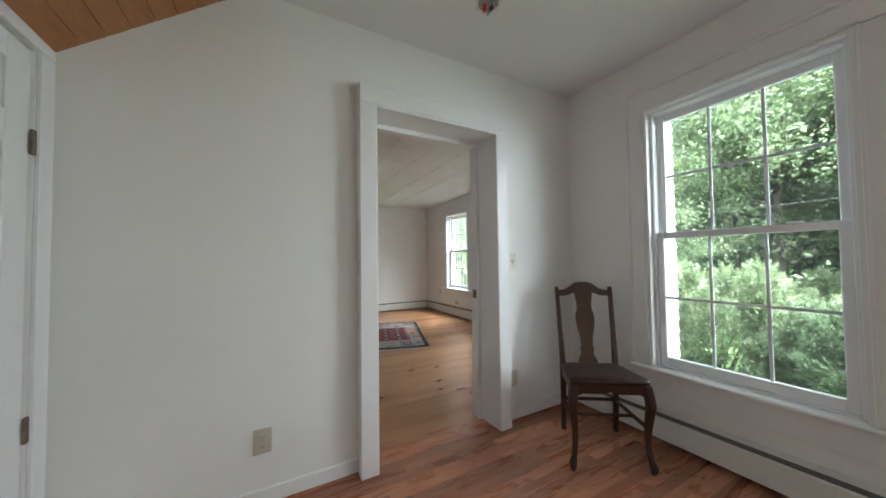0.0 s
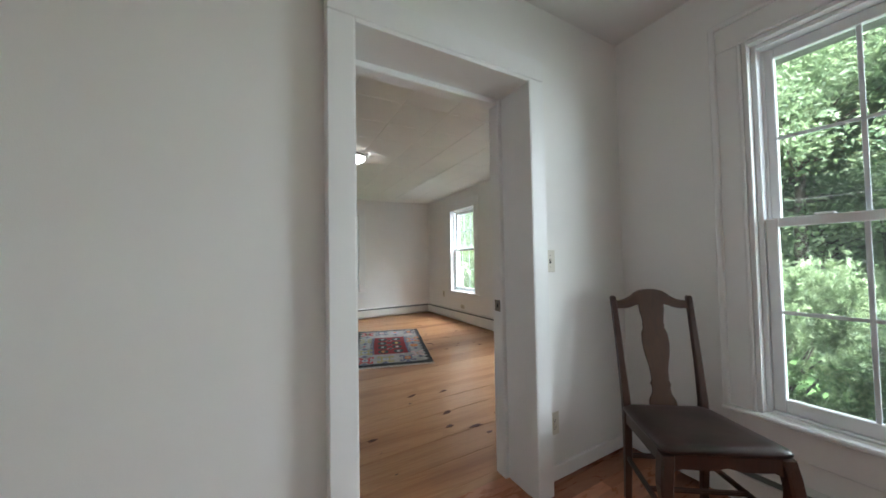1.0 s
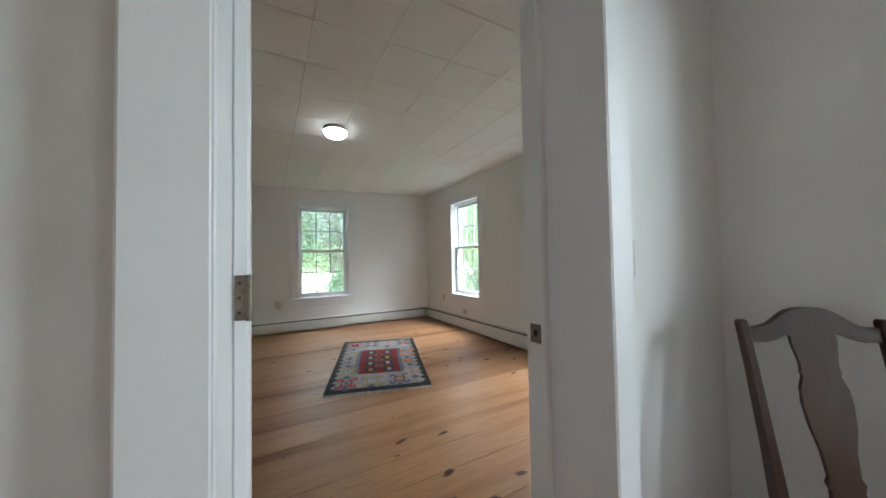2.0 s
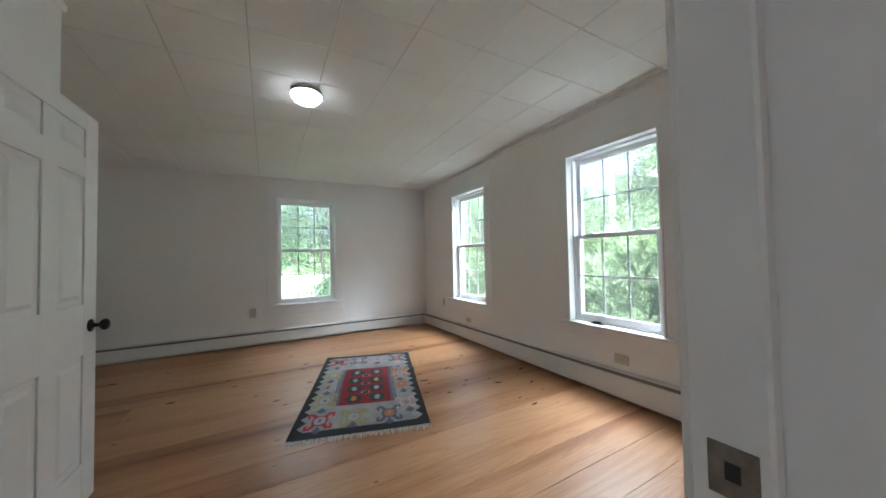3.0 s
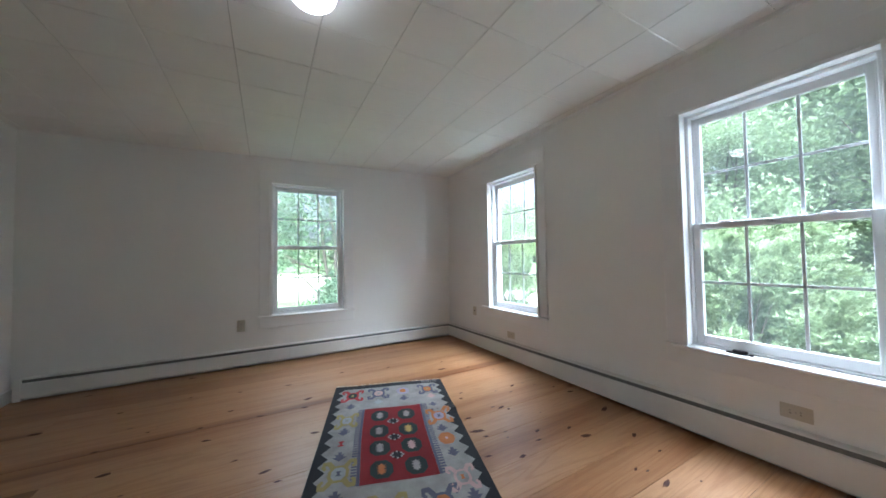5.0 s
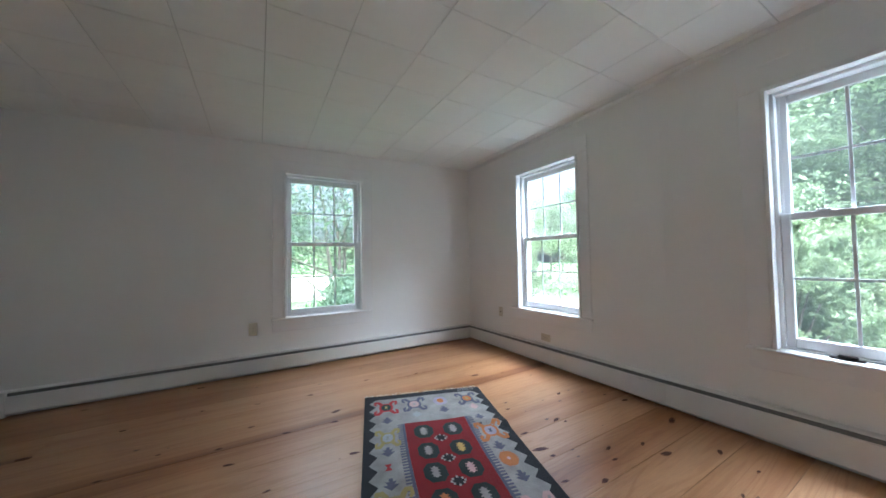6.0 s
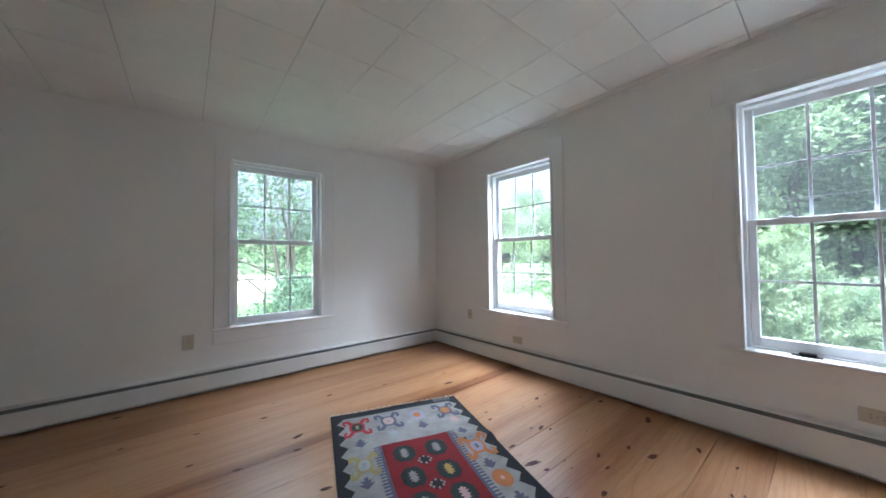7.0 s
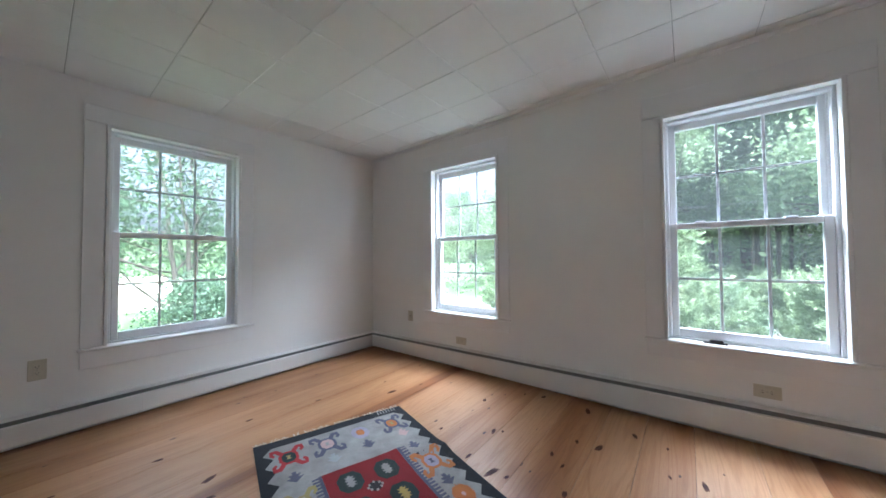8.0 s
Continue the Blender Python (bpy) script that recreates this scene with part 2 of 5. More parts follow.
M_SPLAT = wood("splat_wood", (0.072, 0.032, 0.015), (0.042, 0.017, 0.008), (0.016, 0.006, 0.004), 5.0, 0.33, vary=0.05, shift=False, along='Z', coat=0.12)
M_LEATHER = plain("worn_leather", (0.021, 0.0095, 0.0068), 0.32, 0, 0.85, 9, 0.25)
M_BRONZE = plain("oil_rubbed_bronze", (0.018, 0.015, 0.014), 0.3, 0.7)
M_STEEL = plain("aged_steel", (0.36, 0.33, 0.29), 0.4, 0.9, 0.25)
M_STRIKE = plain("worn_strike", (0.24, 0.205, 0.165), 0.45, 0.8, 0.3)
M_BRASS = plain("tarnished_hinge", (0.20, 0.165, 0.125), 0.45, 0.8, 0.25)
M_BEIGE = paint("beige_plastic", (0.56, 0.51, 0.41), 0.4, 40, 0.02, 0.05, 8.0)
M_IVORY = paint("ivory_plastic", (0.66, 0.62, 0.53), 0.4, 40, 0.02, 0.05, 8.0)
M_DARK = plain("dark_slot", (0.02, 0.018, 0.016), 0.7)
M_WIRE_RED = plain("red_wire_nut", (0.42, 0.03, 0.02), 0.4)
M_WIRE_WHITE = plain("white_wire", (0.7, 0.7, 0.68), 0.4)
M_WIRE_BLACK = plain("black_wire", (0.02, 0.02, 0.02), 0.4)
M_CLAP = paint("clapboard_paint", (0.82, 0.82, 0.80), 0.6, 120, 0.08, 0.06, 2.0)
M_SHINGLE = plain("roof_shingle", (0.09, 0.085, 0.08), 0.9, 0, 0.4, 12)
M_BARK = plain("bark", (0.075, 0.062, 0.05), 0.95, 0, 0.55, 14, 0.8)
M_LEAF = leaf("maple_leaf", (0.048, 0.095, 0.050), (0.225, 0.300, 0.155))
M_LEAF_LAWN = leaf("lawn_tree_leaf", (0.030, 0.070, 0.040), (0.105, 0.165, 0.090), 0.35)
# Haze is put into this colour for far trees; nearer growth shares it.
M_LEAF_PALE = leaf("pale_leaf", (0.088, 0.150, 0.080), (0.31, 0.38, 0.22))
M_LEAF_DEEP = leaf("forest_leaf", (0.030, 0.062, 0.034), (0.140, 0.205, 0.105), 0.35)
M_YEW = leaf("golden_yew", (0.050, 0.095, 0.050), (0.29, 0.35, 0.18), 0.35)
M_YEW_DEEP = leaf("green_yew", (0.030, 0.065, 0.038), (0.18, 0.25, 0.135), 0.3)
M_GRASS = plain("lawn", (0.085, 0.165, 0.045), 0.9, 0, 0.45, 5.0, 0.6)
M_FIELD = plain("dry_field", (0.40, 0.40, 0.28), 0.95, 0, 0.25, 0.6, 0.3)
M_GRAVEL = plain("pale_gravel", (0.50, 0.48, 0.45), 0.95, 0, 0.25, 30, 0.6)
M_POLE = plain("weathered_pole", (0.50, 0.49, 0.46), 0.85, 0, 0.2, 9, 0.3)
M_CABLE = plain("cable", (0.12, 0.12, 0.12), 0.6)

def pane_glass(name, least, most):
    """Clear glass with a thin, uneven pale film that puts veiling haze into it."""
    m, nt, ln, bs = mat(name)
    bs.inputs["Base Color"].default_value = (0.88, 0.91, 0.90, 1)
    bs.inputs["Roughness"].default_value = 0.0
    bs.inputs["IOR"].default_value = 1.45
    bs.inputs["Transmission Weight"].default_value = 1.0
    film = nt.new("ShaderNodeBsdfTranslucent")
    film.inputs[0].default_value = (0.86, 0.93, 0.90, 1)
    veil = nt.new("ShaderNodeMixShader")
    amount = nt.new("ShaderNodeMapRange")
    amount.inputs[3].default_value, amount.inputs[4].default_value = least, most
    ln.new(noise_tex(nt, ln, coords(nt, ln), 2.2, 4), amount.inputs[0])
    ln.new(amount.outputs[0], veil.inputs[0])
    ln.new(bs.outputs[0], veil.inputs[1])
    ln.new(film.outputs[0], veil.inputs[2])
    ln.new(veil.outputs[0], nt["Material Output"].inputs[0])
    return m


M_GLASS = pane_glass("clean_pane", 0.003, 0.010)
M_GLASS_HAZY = pane_glass("hazy_pane", 0.009, 0.026)

M_LAMP, nt, ln, bs = mat("lit_opal_glass")
bs.inputs["Base Color"].default_value = (0.9, 0.88, 0.84, 1)
bs.inputs["Emission Color"].default_value = (1.0, 0.96, 0.91, 1)
bs.inputs["Emission Strength"].default_value = LAMP

# ---------------------------------------------------------------- builders
BASES = {}


def thing(name, base, label, category, group="", kind="", turn=0.0):
    ob = new(name)
    ob.empty_display_size = 0.1
    m = pose(*base, 0, 0, turn)
    ob.matrix_world = m
    BASES[ob] = m
    return tagged(ob, label, category, group, kind)


def setting(name, label, category):
    return thing(name, (0, 0, 0), label, category, kind="structure")


def link_mesh(name, me, material, parent=None, label="", kind=""):
    ob = new(name, me)
    if material and not me.materials:
        me.materials.append(material)
    if parent is not None:
        ob.parent = parent
        if parent in BASES:
            ob.matrix_parent_inverse = BASES[parent].inverted()
    return tagged(ob, label, kind=kind)


def part(name, bm, material, parent=None, label="", kind="", smooth=False):
    bmesh.ops.recalc_face_normals(bm, faces=bm.faces)
    me = bpy.data.meshes.new(name)
    bm.to_mesh(me)
    bm.free()
    if smooth:
        for p in me.polygons:
            p.use_smooth = True
    return link_mesh(name, me, material, parent, label, kind)


def structure(name, bm, material, label, category):
    return tagged(part(name, bm, material), label, category, kind="structure")


def box(lo, hi, bevel=0.0, bm=None, segments=1):
    """A box between two corners, with eased edges."""
    bm = bm if bm is not None else bmesh.new()
    lo, hi = [min(a, b) for a, b in zip(lo, hi)], [max(a, b) for a, b in zip(lo, hi)]
    c = [(a + b) / 2 for a, b in zip(lo, hi)]
    s = [max(b - a, 1e-4) for a, b in zip(lo, hi)]
    made = bmesh.ops.create_cube(bm, size=1.0, matrix=Matrix.LocRotScale(c, None, s))
    if bevel:
        edges = list({e for v in made["verts"] for e in v.link_edges})
        bmesh.ops.bevel(bm, geom=edges, offset=min(bevel, min(s) * 0.4), segments=segments, profile=0.6, affect='EDGES')
    return bm


def prism(outline, depth, place, bevel=0.0):
    """A flat outline in (u, z), thickened to depth; place(u, d, z) gives the point."""
    bm = bmesh.new()
    front = [bm.verts.new(place(u, 0.0, z)) for u, z in outline]
    back = [bm.verts.new(place(u, depth, z)) for u, z in outline]
    bm.faces.new(front)
    bm.faces.new(back[::-1])
    n = len(outline)
    for i in range(n):
        bm.faces.new((front[i], front[(i + 1) % n], back[(i + 1) % n], back[i]))
    if bevel:
        bmesh.ops.bevel(bm, geom=bm.edges[:], offset=bevel, segments=1, affect='EDGES')
    return bm


def lathe(profile, centre, steps=20, axis='Z', bm=None):
    """A turned form from (radius, height) pairs."""
    bm = bm if bm is not None else bmesh.new()
    turn = {'Z': Matrix.Identity(3), 'X': Matrix.Rotation(radians(90), 3, 'Y'), 'Y': Matrix.Rotation(radians(-90), 3, 'X')}[axis]
    rings = []
    for r, h in profile:
        rings.append([bm.verts.new(Vector(centre) + turn @ Vector((max(r, 1e-4) * math.cos(a), max(r, 1e-4) * math.sin(a), h)))
                      for a in (2 * math.pi * k / steps for k in range(steps))])
    for p, q in zip(rings, rings[1:]):
        for k in range(steps):
            bm.faces.new((p[k], p[(k + 1) % steps], q[(k + 1) % steps], q[k]))
    bm.faces.new(rings[0][::-1])
    bm.faces.new(rings[-1])
    return bm


def tube(points, radii, steps=8, bm=None, squash=1.0):
    """A round bar along points, with a radius at each."""
    bm = bm if bm is not None else bmesh.new()
    pts = [Vector(p) for p in points]
    radii = radii if isinstance(radii, (list, tuple)) else [radii] * len(pts)
    rings = []
    for i, p in enumerate(pts):
        d = (pts[min(i + 1, len(pts) - 1)] - pts[max(i - 1, 0)]).normalized()
        a = d.cross(Vector((0.0, 0.0, 1.0)) if abs(d.z) < 0.95 else Vector((1.0, 0.0, 0.0))).normalized()
        b = d.cross(a)
        rings.append([bm.verts.new(p + radii[i] * (math.cos(t) * a + squash * math.sin(t) * b))
                      for t in (2 * math.pi * k / steps for k in range(steps))])
    for p, q in zip(rings, rings[1:]):
        for k in range(steps):
            bm.faces.new((p[k], p[(k + 1) % steps], q[(k + 1) % steps], q[k]))
    bm.faces.new(rings[0][::-1])
    bm.faces.new(rings[-1])
    return bm


def wall_sheet(us, zs, solid, d0, d1, place):
    """A wall with thickness from d0 to d1, cut into cells by us and zs; solid(u, z) tells which cells are filled."""
    bm = bmesh.new()
    us, zs = sorted(set(us)), sorted(set(zs))
    cache = {}

    def vert(i, j, d):
        if (i, j, d) not in cache:
            cache[i, j, d] = bm.verts.new(place(us[i], d, zs[j]))
        return cache[i, j, d]

    full = {(i, j): solid((us[i] + us[i + 1]) / 2, (zs[j] + zs[j + 1]) / 2) for i in range(len(us) - 1) for j in range(len(zs) - 1)}
    for (i, j), f in full.items():
        if not f:
            continue
        for d in (d0, d1):
            bm.faces.new((vert(i, j, d), vert(i + 1, j, d), vert(i + 1, j + 1, d), vert(i, j + 1, d)))
        for di, dj, a, b in ((-1, 0, (i, j), (i, j + 1)), (1, 0, (i + 1, j), (i + 1, j + 1)), (0, -1, (i, j), (i + 1, j)), (0, 1, (i, j + 1), (i + 1, j + 1))):
            if not full.get((i + di, j + dj)):
                bm.faces.new((vert(*a, d0), vert(*b, d0), vert(*b, d1), vert(*a, d1)))
    return bm


def wall(name, place, u0, u1, z0, z1, depth, holes, material, label, d0=0.0):
    us, zs = [u0, u1], [z0, z1]
    for a, b, c, d in holes:
        us += [a, b]
        zs += [c, d]
    bm = wall_sheet(us, zs, lambda u, z: not any(a < u < b and c < z < d for a, b, c, d in holes), d0, depth, place)
    return structure(name, bm, material, label, "wall")


def on_x(x, s=1.0):
    return lambda u, d, z: (x + s * d, u, z)


def on_y(y, s=1.0):
    return lambda u, d, z: (u, y + s * d, z)


def slab(place, u0, u1, d0, d1, z0, z1, bevel=0.0):
    """A box in a wall's own axes: along it, through it, up."""
    bm = box((u0, d0, z0), (u1, d1, z1), bevel)
    for v in bm.verts:
        v.co = place(*v.co)
    return bm

# ---------------------------------------------------------------- the plan
WX, FY, LX, SY = 3.865, 7.94, -0.42, 3.05        # inner faces of the pine-floored room
AY, AX, AL, AB = 2.825, 2.69, -0.24, -2.2        # inner faces of the oak-floored room
CX, CY = 0.54, 4.98                              # the closet's two faces
TOP, LOW = 2.62, -0.55
DOOR = (1.02, 1.867, 0.0, 2.045)
WIN_A = (1.345, 2.220, 0.452, 2.142)
WIN_F = (1.494, 2.332, 0.532, 2.072)
WIN_G = (6.137, 6.964, 0.549, 2.091)
WIN_H = (4.040, 4.868, 0.555, 2.092)
CLOSET_DOOR = (3.60, 4.36, -0.06, 1.905)
TILE_X, TILE_Y, TILE_X0, TILE_Y0 = 0.4135, 0.3952, 1.293, 3.985


def ceil_z(x, y):
    """The old tiled ceiling is a little out of level."""
    return 2.385 + 0.0165 * (x - 3.86) + 0.019 * (7.94 - y)


east, north, west = on_x(WX), on_y(FY), on_x(LX, -1)
east_a, west_a, back_a = on_x(AX), on_x(AL, -1), on_y(AB, -1)
wall("wall_east", east, SY, FY + 0.17, LOW, TOP, 0.165, [WIN_G, WIN_H], M_WALL, "white painted plaster wall with two windows")
wall("wall_north", north, LX - 0.12, WX, LOW, TOP, 0.17, [WIN_F], M_WALL, "white painted plaster wall with one window")
wall("wall_west", west, SY, FY, LOW, TOP, 0.12, [], M_WALL, "plain white painted plaster wall")
wall("wall_middle", on_y(AY), AL - 0.30, AX + 0.15, LOW, TOP, SY - AY, [(DOOR[0], DOOR[1], -0.06, DOOR[3])], M_WALL, "white painted wall with an open doorway")
wall("wall_corner", on_y(2.69), AX + 0.15, WX + 0.165, LOW, TOP, SY - 2.69, [], M_WALL, "outer corner wall of the white house")
wall("wall_east_entry", east_a, AB, AY, LOW, TOP, 0.15, [WIN_A, (-0.90, -0.05, 0.452, 2.125)], M_WALL, "white painted plaster wall with tall windows")
wall("wall_west_entry", west_a, AB, AY, LOW, TOP, 0.12, [(1.90, 2.72, -0.06, 1.93)], M_WALL, "low white knee wall with a door")
wall("wall_back_entry", back_a, AL - 0.12, AX + 0.15, LOW, TOP, 0.12, [], M_WALL, "plain white painted wall")
wall("wall_closet_front", on_x(CX, -1), SY, CY, -0.06, 2.50, 0.10, [CLOSET_DOOR], M_WALL, "white closet wall with a doorway")
wall("wall_closet_side", on_y(CY, -1), LX, CX - 0.10, 0.0, 2.50, 0.10, [], M_WALL, "white closet end wall")
structure("roof", box((-1.0, AB - 0.4, TOP), (WX + 0.35, FY + 0.4, TOP + 0.14)), M_SHINGLE, "dark shingled roof deck over the rooms", "roof")

# ---- ceilings
bm = bmesh.new()
nx0, nx1 = math.floor((LX - TILE_X0) / TILE_X), math.ceil((WX - TILE_X0) / TILE_X)
ny0, ny1 = math.floor((SY - TILE_Y0) / TILE_Y), math.ceil((FY - TILE_Y0) / TILE_Y)
for i in range(nx0, nx1):
    for j in range(ny0, ny1):
        x0, x1 = max(TILE_X0 + i * TILE_X, LX), min(TILE_X0 + (i + 1) * TILE_X, WX)
        y0, y1 = max(TILE_Y0 + j * TILE_Y, SY), min(TILE_Y0 + (j + 1) * TILE_Y, FY)
        dz = random.uniform(-0.0006, 0.0006)
        rims = []
        for inset, up in ((0.0012, 0.006), (0.0012, 0.0025), (0.005, dz)):
            rims.append([bm.verts.new((x, y, ceil_z(x, y) + up)) for x, y in
                         ((x0 + inset, y0 + inset), (x1 - inset, y0 + inset), (x1 - inset, y1 - inset), (x0 + inset, y1 - inset))])
        for p, q in zip(rims, rims[1:]):
            for k in range(4):
                bm.faces.new((p[k], p[(k + 1) % 4], q[(k + 1) % 4], q[k]))
        bm.faces.new(rims[-1])
low = [bm.verts.new((x, y, ceil_z(x, y) + 0.007)) for x, y in ((LX, SY), (WX, SY), (WX, FY), (LX, FY))]
high = [bm.verts.new((v.co.x, v.co.y, v.co.z + 0.05)) for v in low]
backing = [bm.faces.new(low), bm.faces.new(high)] + [bm.faces.new((low[k], low[(k + 1) % 4], high[(k + 1) % 4], high[k])) for k in range(4)]
for f in backing:
    f.material_index = 1
ceiling = structure("ceiling_tiled", bm, M_TILE, "off-white square fibre ceiling tiles with fine joints", "ceiling")
ceiling.data.materials.append(M_JOINT)
structure("ceiling_entry", box((0.425, AB, 2.503), (AX, AY, 2.56)), M_CEIL, "flat white painted ceiling", "ceiling")

# sloping boards of the entry's roof side
bm = bmesh.new()
run, rise = 0.425 - AL, 2.505 - 1.985
nrm = Vector((rise, 0, -run)).normalized()
count = 9
for k in range(count):
    a, b = k / count + 0.0006, (k + 1) / count - 0.0006
    pts = []
    for y in (AB, AY):
        for f, d in ((a, 0.004), (a + 0.004, 0.0), (b - 0.004, 0.0), (b, 0.004), (b, 0.018), (a, 0.018)):
            pts.append(bm.verts.new(Vector((AL + run * f, y, 1.985 + rise * f)) - nrm * d))
    n = 6
    for q in range(n):
        bm.faces.new((pts[q], pts[(q + 1) % n], pts[n + (q + 1) % n], pts[n + q]))
    bm.faces.new(pts[:n])
    bm.faces.new(pts[n:][::-1])
structure("ceiling_sloped", bm, M_PINECEIL, "sloping ceiling of knotty varnished pine boards", "ceiling")

# ---- trims at the foot and head of the walls
base = setting("baseboard", "white painted baseboards with a dark shoe line", "baseboard")
for x0, x1 in ((AL, 0.925), (1.966, AX - 0.001)):
    part("board", slab(on_y(AY, -1), x0, x1, 0.0, 0.016, 0.018, 0.090, 0.003), M_TRIM, base)
    part("shoe", slab(on_y(AY, -1), x0, x1, 0.0, 0.022, 0.0, 0.017, 0.004), M_OAK, base, "dark stained shoe strip")
part("board", slab(on_x(LX), CY, FY - 0.001, 0.0, 0.016, 0.0, 0.11, 0.003), M_TRIM, base)
part("board", slab(on_y(SY), 1.966, WX - 0.001, 0.0, 0.016, 0.0, 0.11, 0.003), M_TRIM, base)
cove = setting("trim_cove", "narrow white cove strips under the ceiling", "trim")


def cove_strip(p, q, inward):
    """A strip that follows the ceiling along a wall."""
    bm = bmesh.new()
    ends = []
    for x, y in (p, q):
        z = ceil_z(x, y) - 0.001
        ix, iy = inward
        ends.append([bm.verts.new(c) for c in ((x, y, z), (x + 0.012 * ix, y + 0.012 * iy, z), (x + 0.009 * ix, y + 0.009 * iy, z - 0.016), (x + 0.005 * ix, y + 0.005 * iy, z - 0.028), (x, y, z - 0.03))])
    n = 5
    for k in range(n):
        bm.faces.new((ends[0][k], ends[0][(k + 1) % n], ends[1][(k + 1) % n], ends[1][k]))
    bm.faces.new(ends[0])
    bm.faces.new(ends[1][::-1])
    return part("strip", bm, M_TRIM, cove)


cove_strip((WX, SY), (WX, FY), (-1, 0))
seams = setting("trim_seam", "painted panel seams on the white walls", "trim")
for u in (5.42, 7.36):
    part("seam", slab(on_x(WX, -1), u - 0.004, u + 0.004, 0.0, 0.0012, 0.21, 2.35, 0.0004), M_WALL, seams)
cove_strip((CX, SY), (CX, CY + 0.02), (1, 0))


# ---------------------------------------------------------------- windows
def window(name, place, hole, jamb, label, cased_top, apron_z, stool_out, moulded=False, sash_at=0.065):
    """A white double-hung window: lined opening, flat casing, two sashes with six lights each."""
    u0, u1, z0, z1 = hole
    w = setting(name, label, "window")
    cw = 0.108
    inner = -0.018 if moulded else -0.009
    for s, a, b in (("left", u0 - cw, u0 - 0.002), ("right", u1 + 0.002, u1 + cw)):
        part("casing", slab(place, a, b, inner, 0.0, z0, z1, 0.003), M_TRIM, w)
        if moulded:
            e0, e1 = (a - 0.012, a + 0.014) if s == "left" else (b - 0.014, b + 0.012)
            part("backband", slab(place, e0, e1, inner - 0.016, 0.0, z0, cased_top, 0.006), M_TRIM, w)
            b0, b1 = (b - 0.014, b + 0.002) if s == "left" else (a - 0.002, a + 0.014)
            part("bead", slab(place, b0, b1, inner - 0.008, inner + 0.004, z0, z1, 0.004), M_TRIM, w)
    part("head_casing", slab(place, u0 - cw, u1 + cw, inner, 0.0, z1 + 0.002, cased_top, 0.003), M_TRIM, w)
    if moulded:
        part("backband", slab(place, u0 - cw - 0.012, u1 + cw + 0.012, inner - 0.018, 0.0, cased_top - 0.012, cased_top + 0.014, 0.006), M_TRIM, w)
        part("bead", slab(place, u0 - 0.01, u1 + 0.01, inner - 0.008, inner + 0.004, z1, z1 + 0.016, 0.004), M_TRIM, w)
    part("window_sill", slab(place, u0 - cw - 0.012, u1 + cw + 0.012, -stool_out, sash_at, z0 - 0.022, z0 - 0.001, 0.006), M_TRIM, w)
    part("apron", slab(place, u0 - cw, u1 + cw, inner + 0.002, 0.0, apron_z, z0 - 0.023, 0.003), M_TRIM, w)
    t = 0.019
    part("jamb", slab(place, u0, u0 + t, -0.016, jamb, z0, z1, 0.002), M_TRIM, w)
    part("jamb", slab(place, u1 - t, u1, -0.016, jamb, z0, z1, 0.002), M_TRIM, w)
    part("head_jamb", slab(place, u0 + t, u1 - t, -0.016, jamb, z1 - t, z1, 0.002), M_TRIM, w)
    part("outer_sill", slab(place, u0 - 0.03, u1 + 0.03, sash_at + 0.002, jamb + 0.04, z0 - 0.03, z0 - 0.002, 0.004), M_CLAP, w)
    # vinyl frame with its tracks
    a, b, c, d = u0 + t, u1 - t, z0, z1 - t
    for x0, x1 in ((a, a + 0.02), (b - 0.02, b)):
        part("window_frame", slab(place, x0, x1, sash_at - 0.012, sash_at + 0.085, c, d, 0.003), M_VINYL, w)
        rib = (x0 + 0.004, x1 + 0.012) if x0 == a else (x0 - 0.012, x1 - 0.004)
        part("track_rib", slab(place, rib[0], rib[1], sash_at + 0.036, sash_at + 0.043, (c + d) / 2, d - 0.02, 0.001), M_VINYL, w)
    part("window_frame", slab(place, a + 0.02, b - 0.02, sash_at - 0.012, sash_at + 0.085, d - 0.02, d, 0.003), M_VINYL, w)
    part("window_frame", slab(place, a + 0.02, b - 0.02, sash_at - 0.012, sash_at + 0.085, c, c + 0.012, 0.003), M_VINYL, w)
    a, b, c, d = a + 0.021, b - 0.021, c + 0.013, d - 0.021
    mid = z0 + (z1 - z0) * 0.502
    for which, s0, s1, zz0, zz1, rail0, rail1 in (("lower_sash", sash_at, sash_at + 0.034, c, mid + 0.02, 0.058, 0.040),
                                                  ("upper_sash", sash_at + 0.044, sash_at + 0.078, mid - 0.018, d, 0.036, 0.048)):
        stile = 0.040
        sash = part(which, slab(place, a, a + stile, s0, s1, zz0, zz1, 0.004), M_VINYL, w)
        part("stile", slab(place, b - stile, b, s0, s1, zz0, zz1, 0.004), M_VINYL, sash)
        part("rail", slab(place, a + stile, b - stile, s0 + 0.001, s1 - 0.001, zz0, zz0 + rail0, 0.004), M_VINYL, sash)
        part("rail", slab(place, a + stile, b - stile, s0 + 0.001, s1 - 0.001, zz1 - rail1, zz1, 0.004), M_VINYL, sash)
        g0, g1, h0, h1 = a + stile, b - stile, zz0 + rail0, zz1 - rail1
        m = (s0 + s1) / 2
        for k in (1, 2):
            u = g0 + (g1 - g0) * k / 3
            part("muntin", slab(place, u - 0.0075, u + 0.0075, m - 0.009, m - 0.002, h0, h1, 0.0015), M_MUNTIN, sash)
        part("muntin", slab(place, g0, g1, m - 0.0085, m - 0.0025, (h0 + h1) / 2 - 0.0075, (h0 + h1) / 2 + 0.0075, 0.0015), M_MUNTIN, sash)
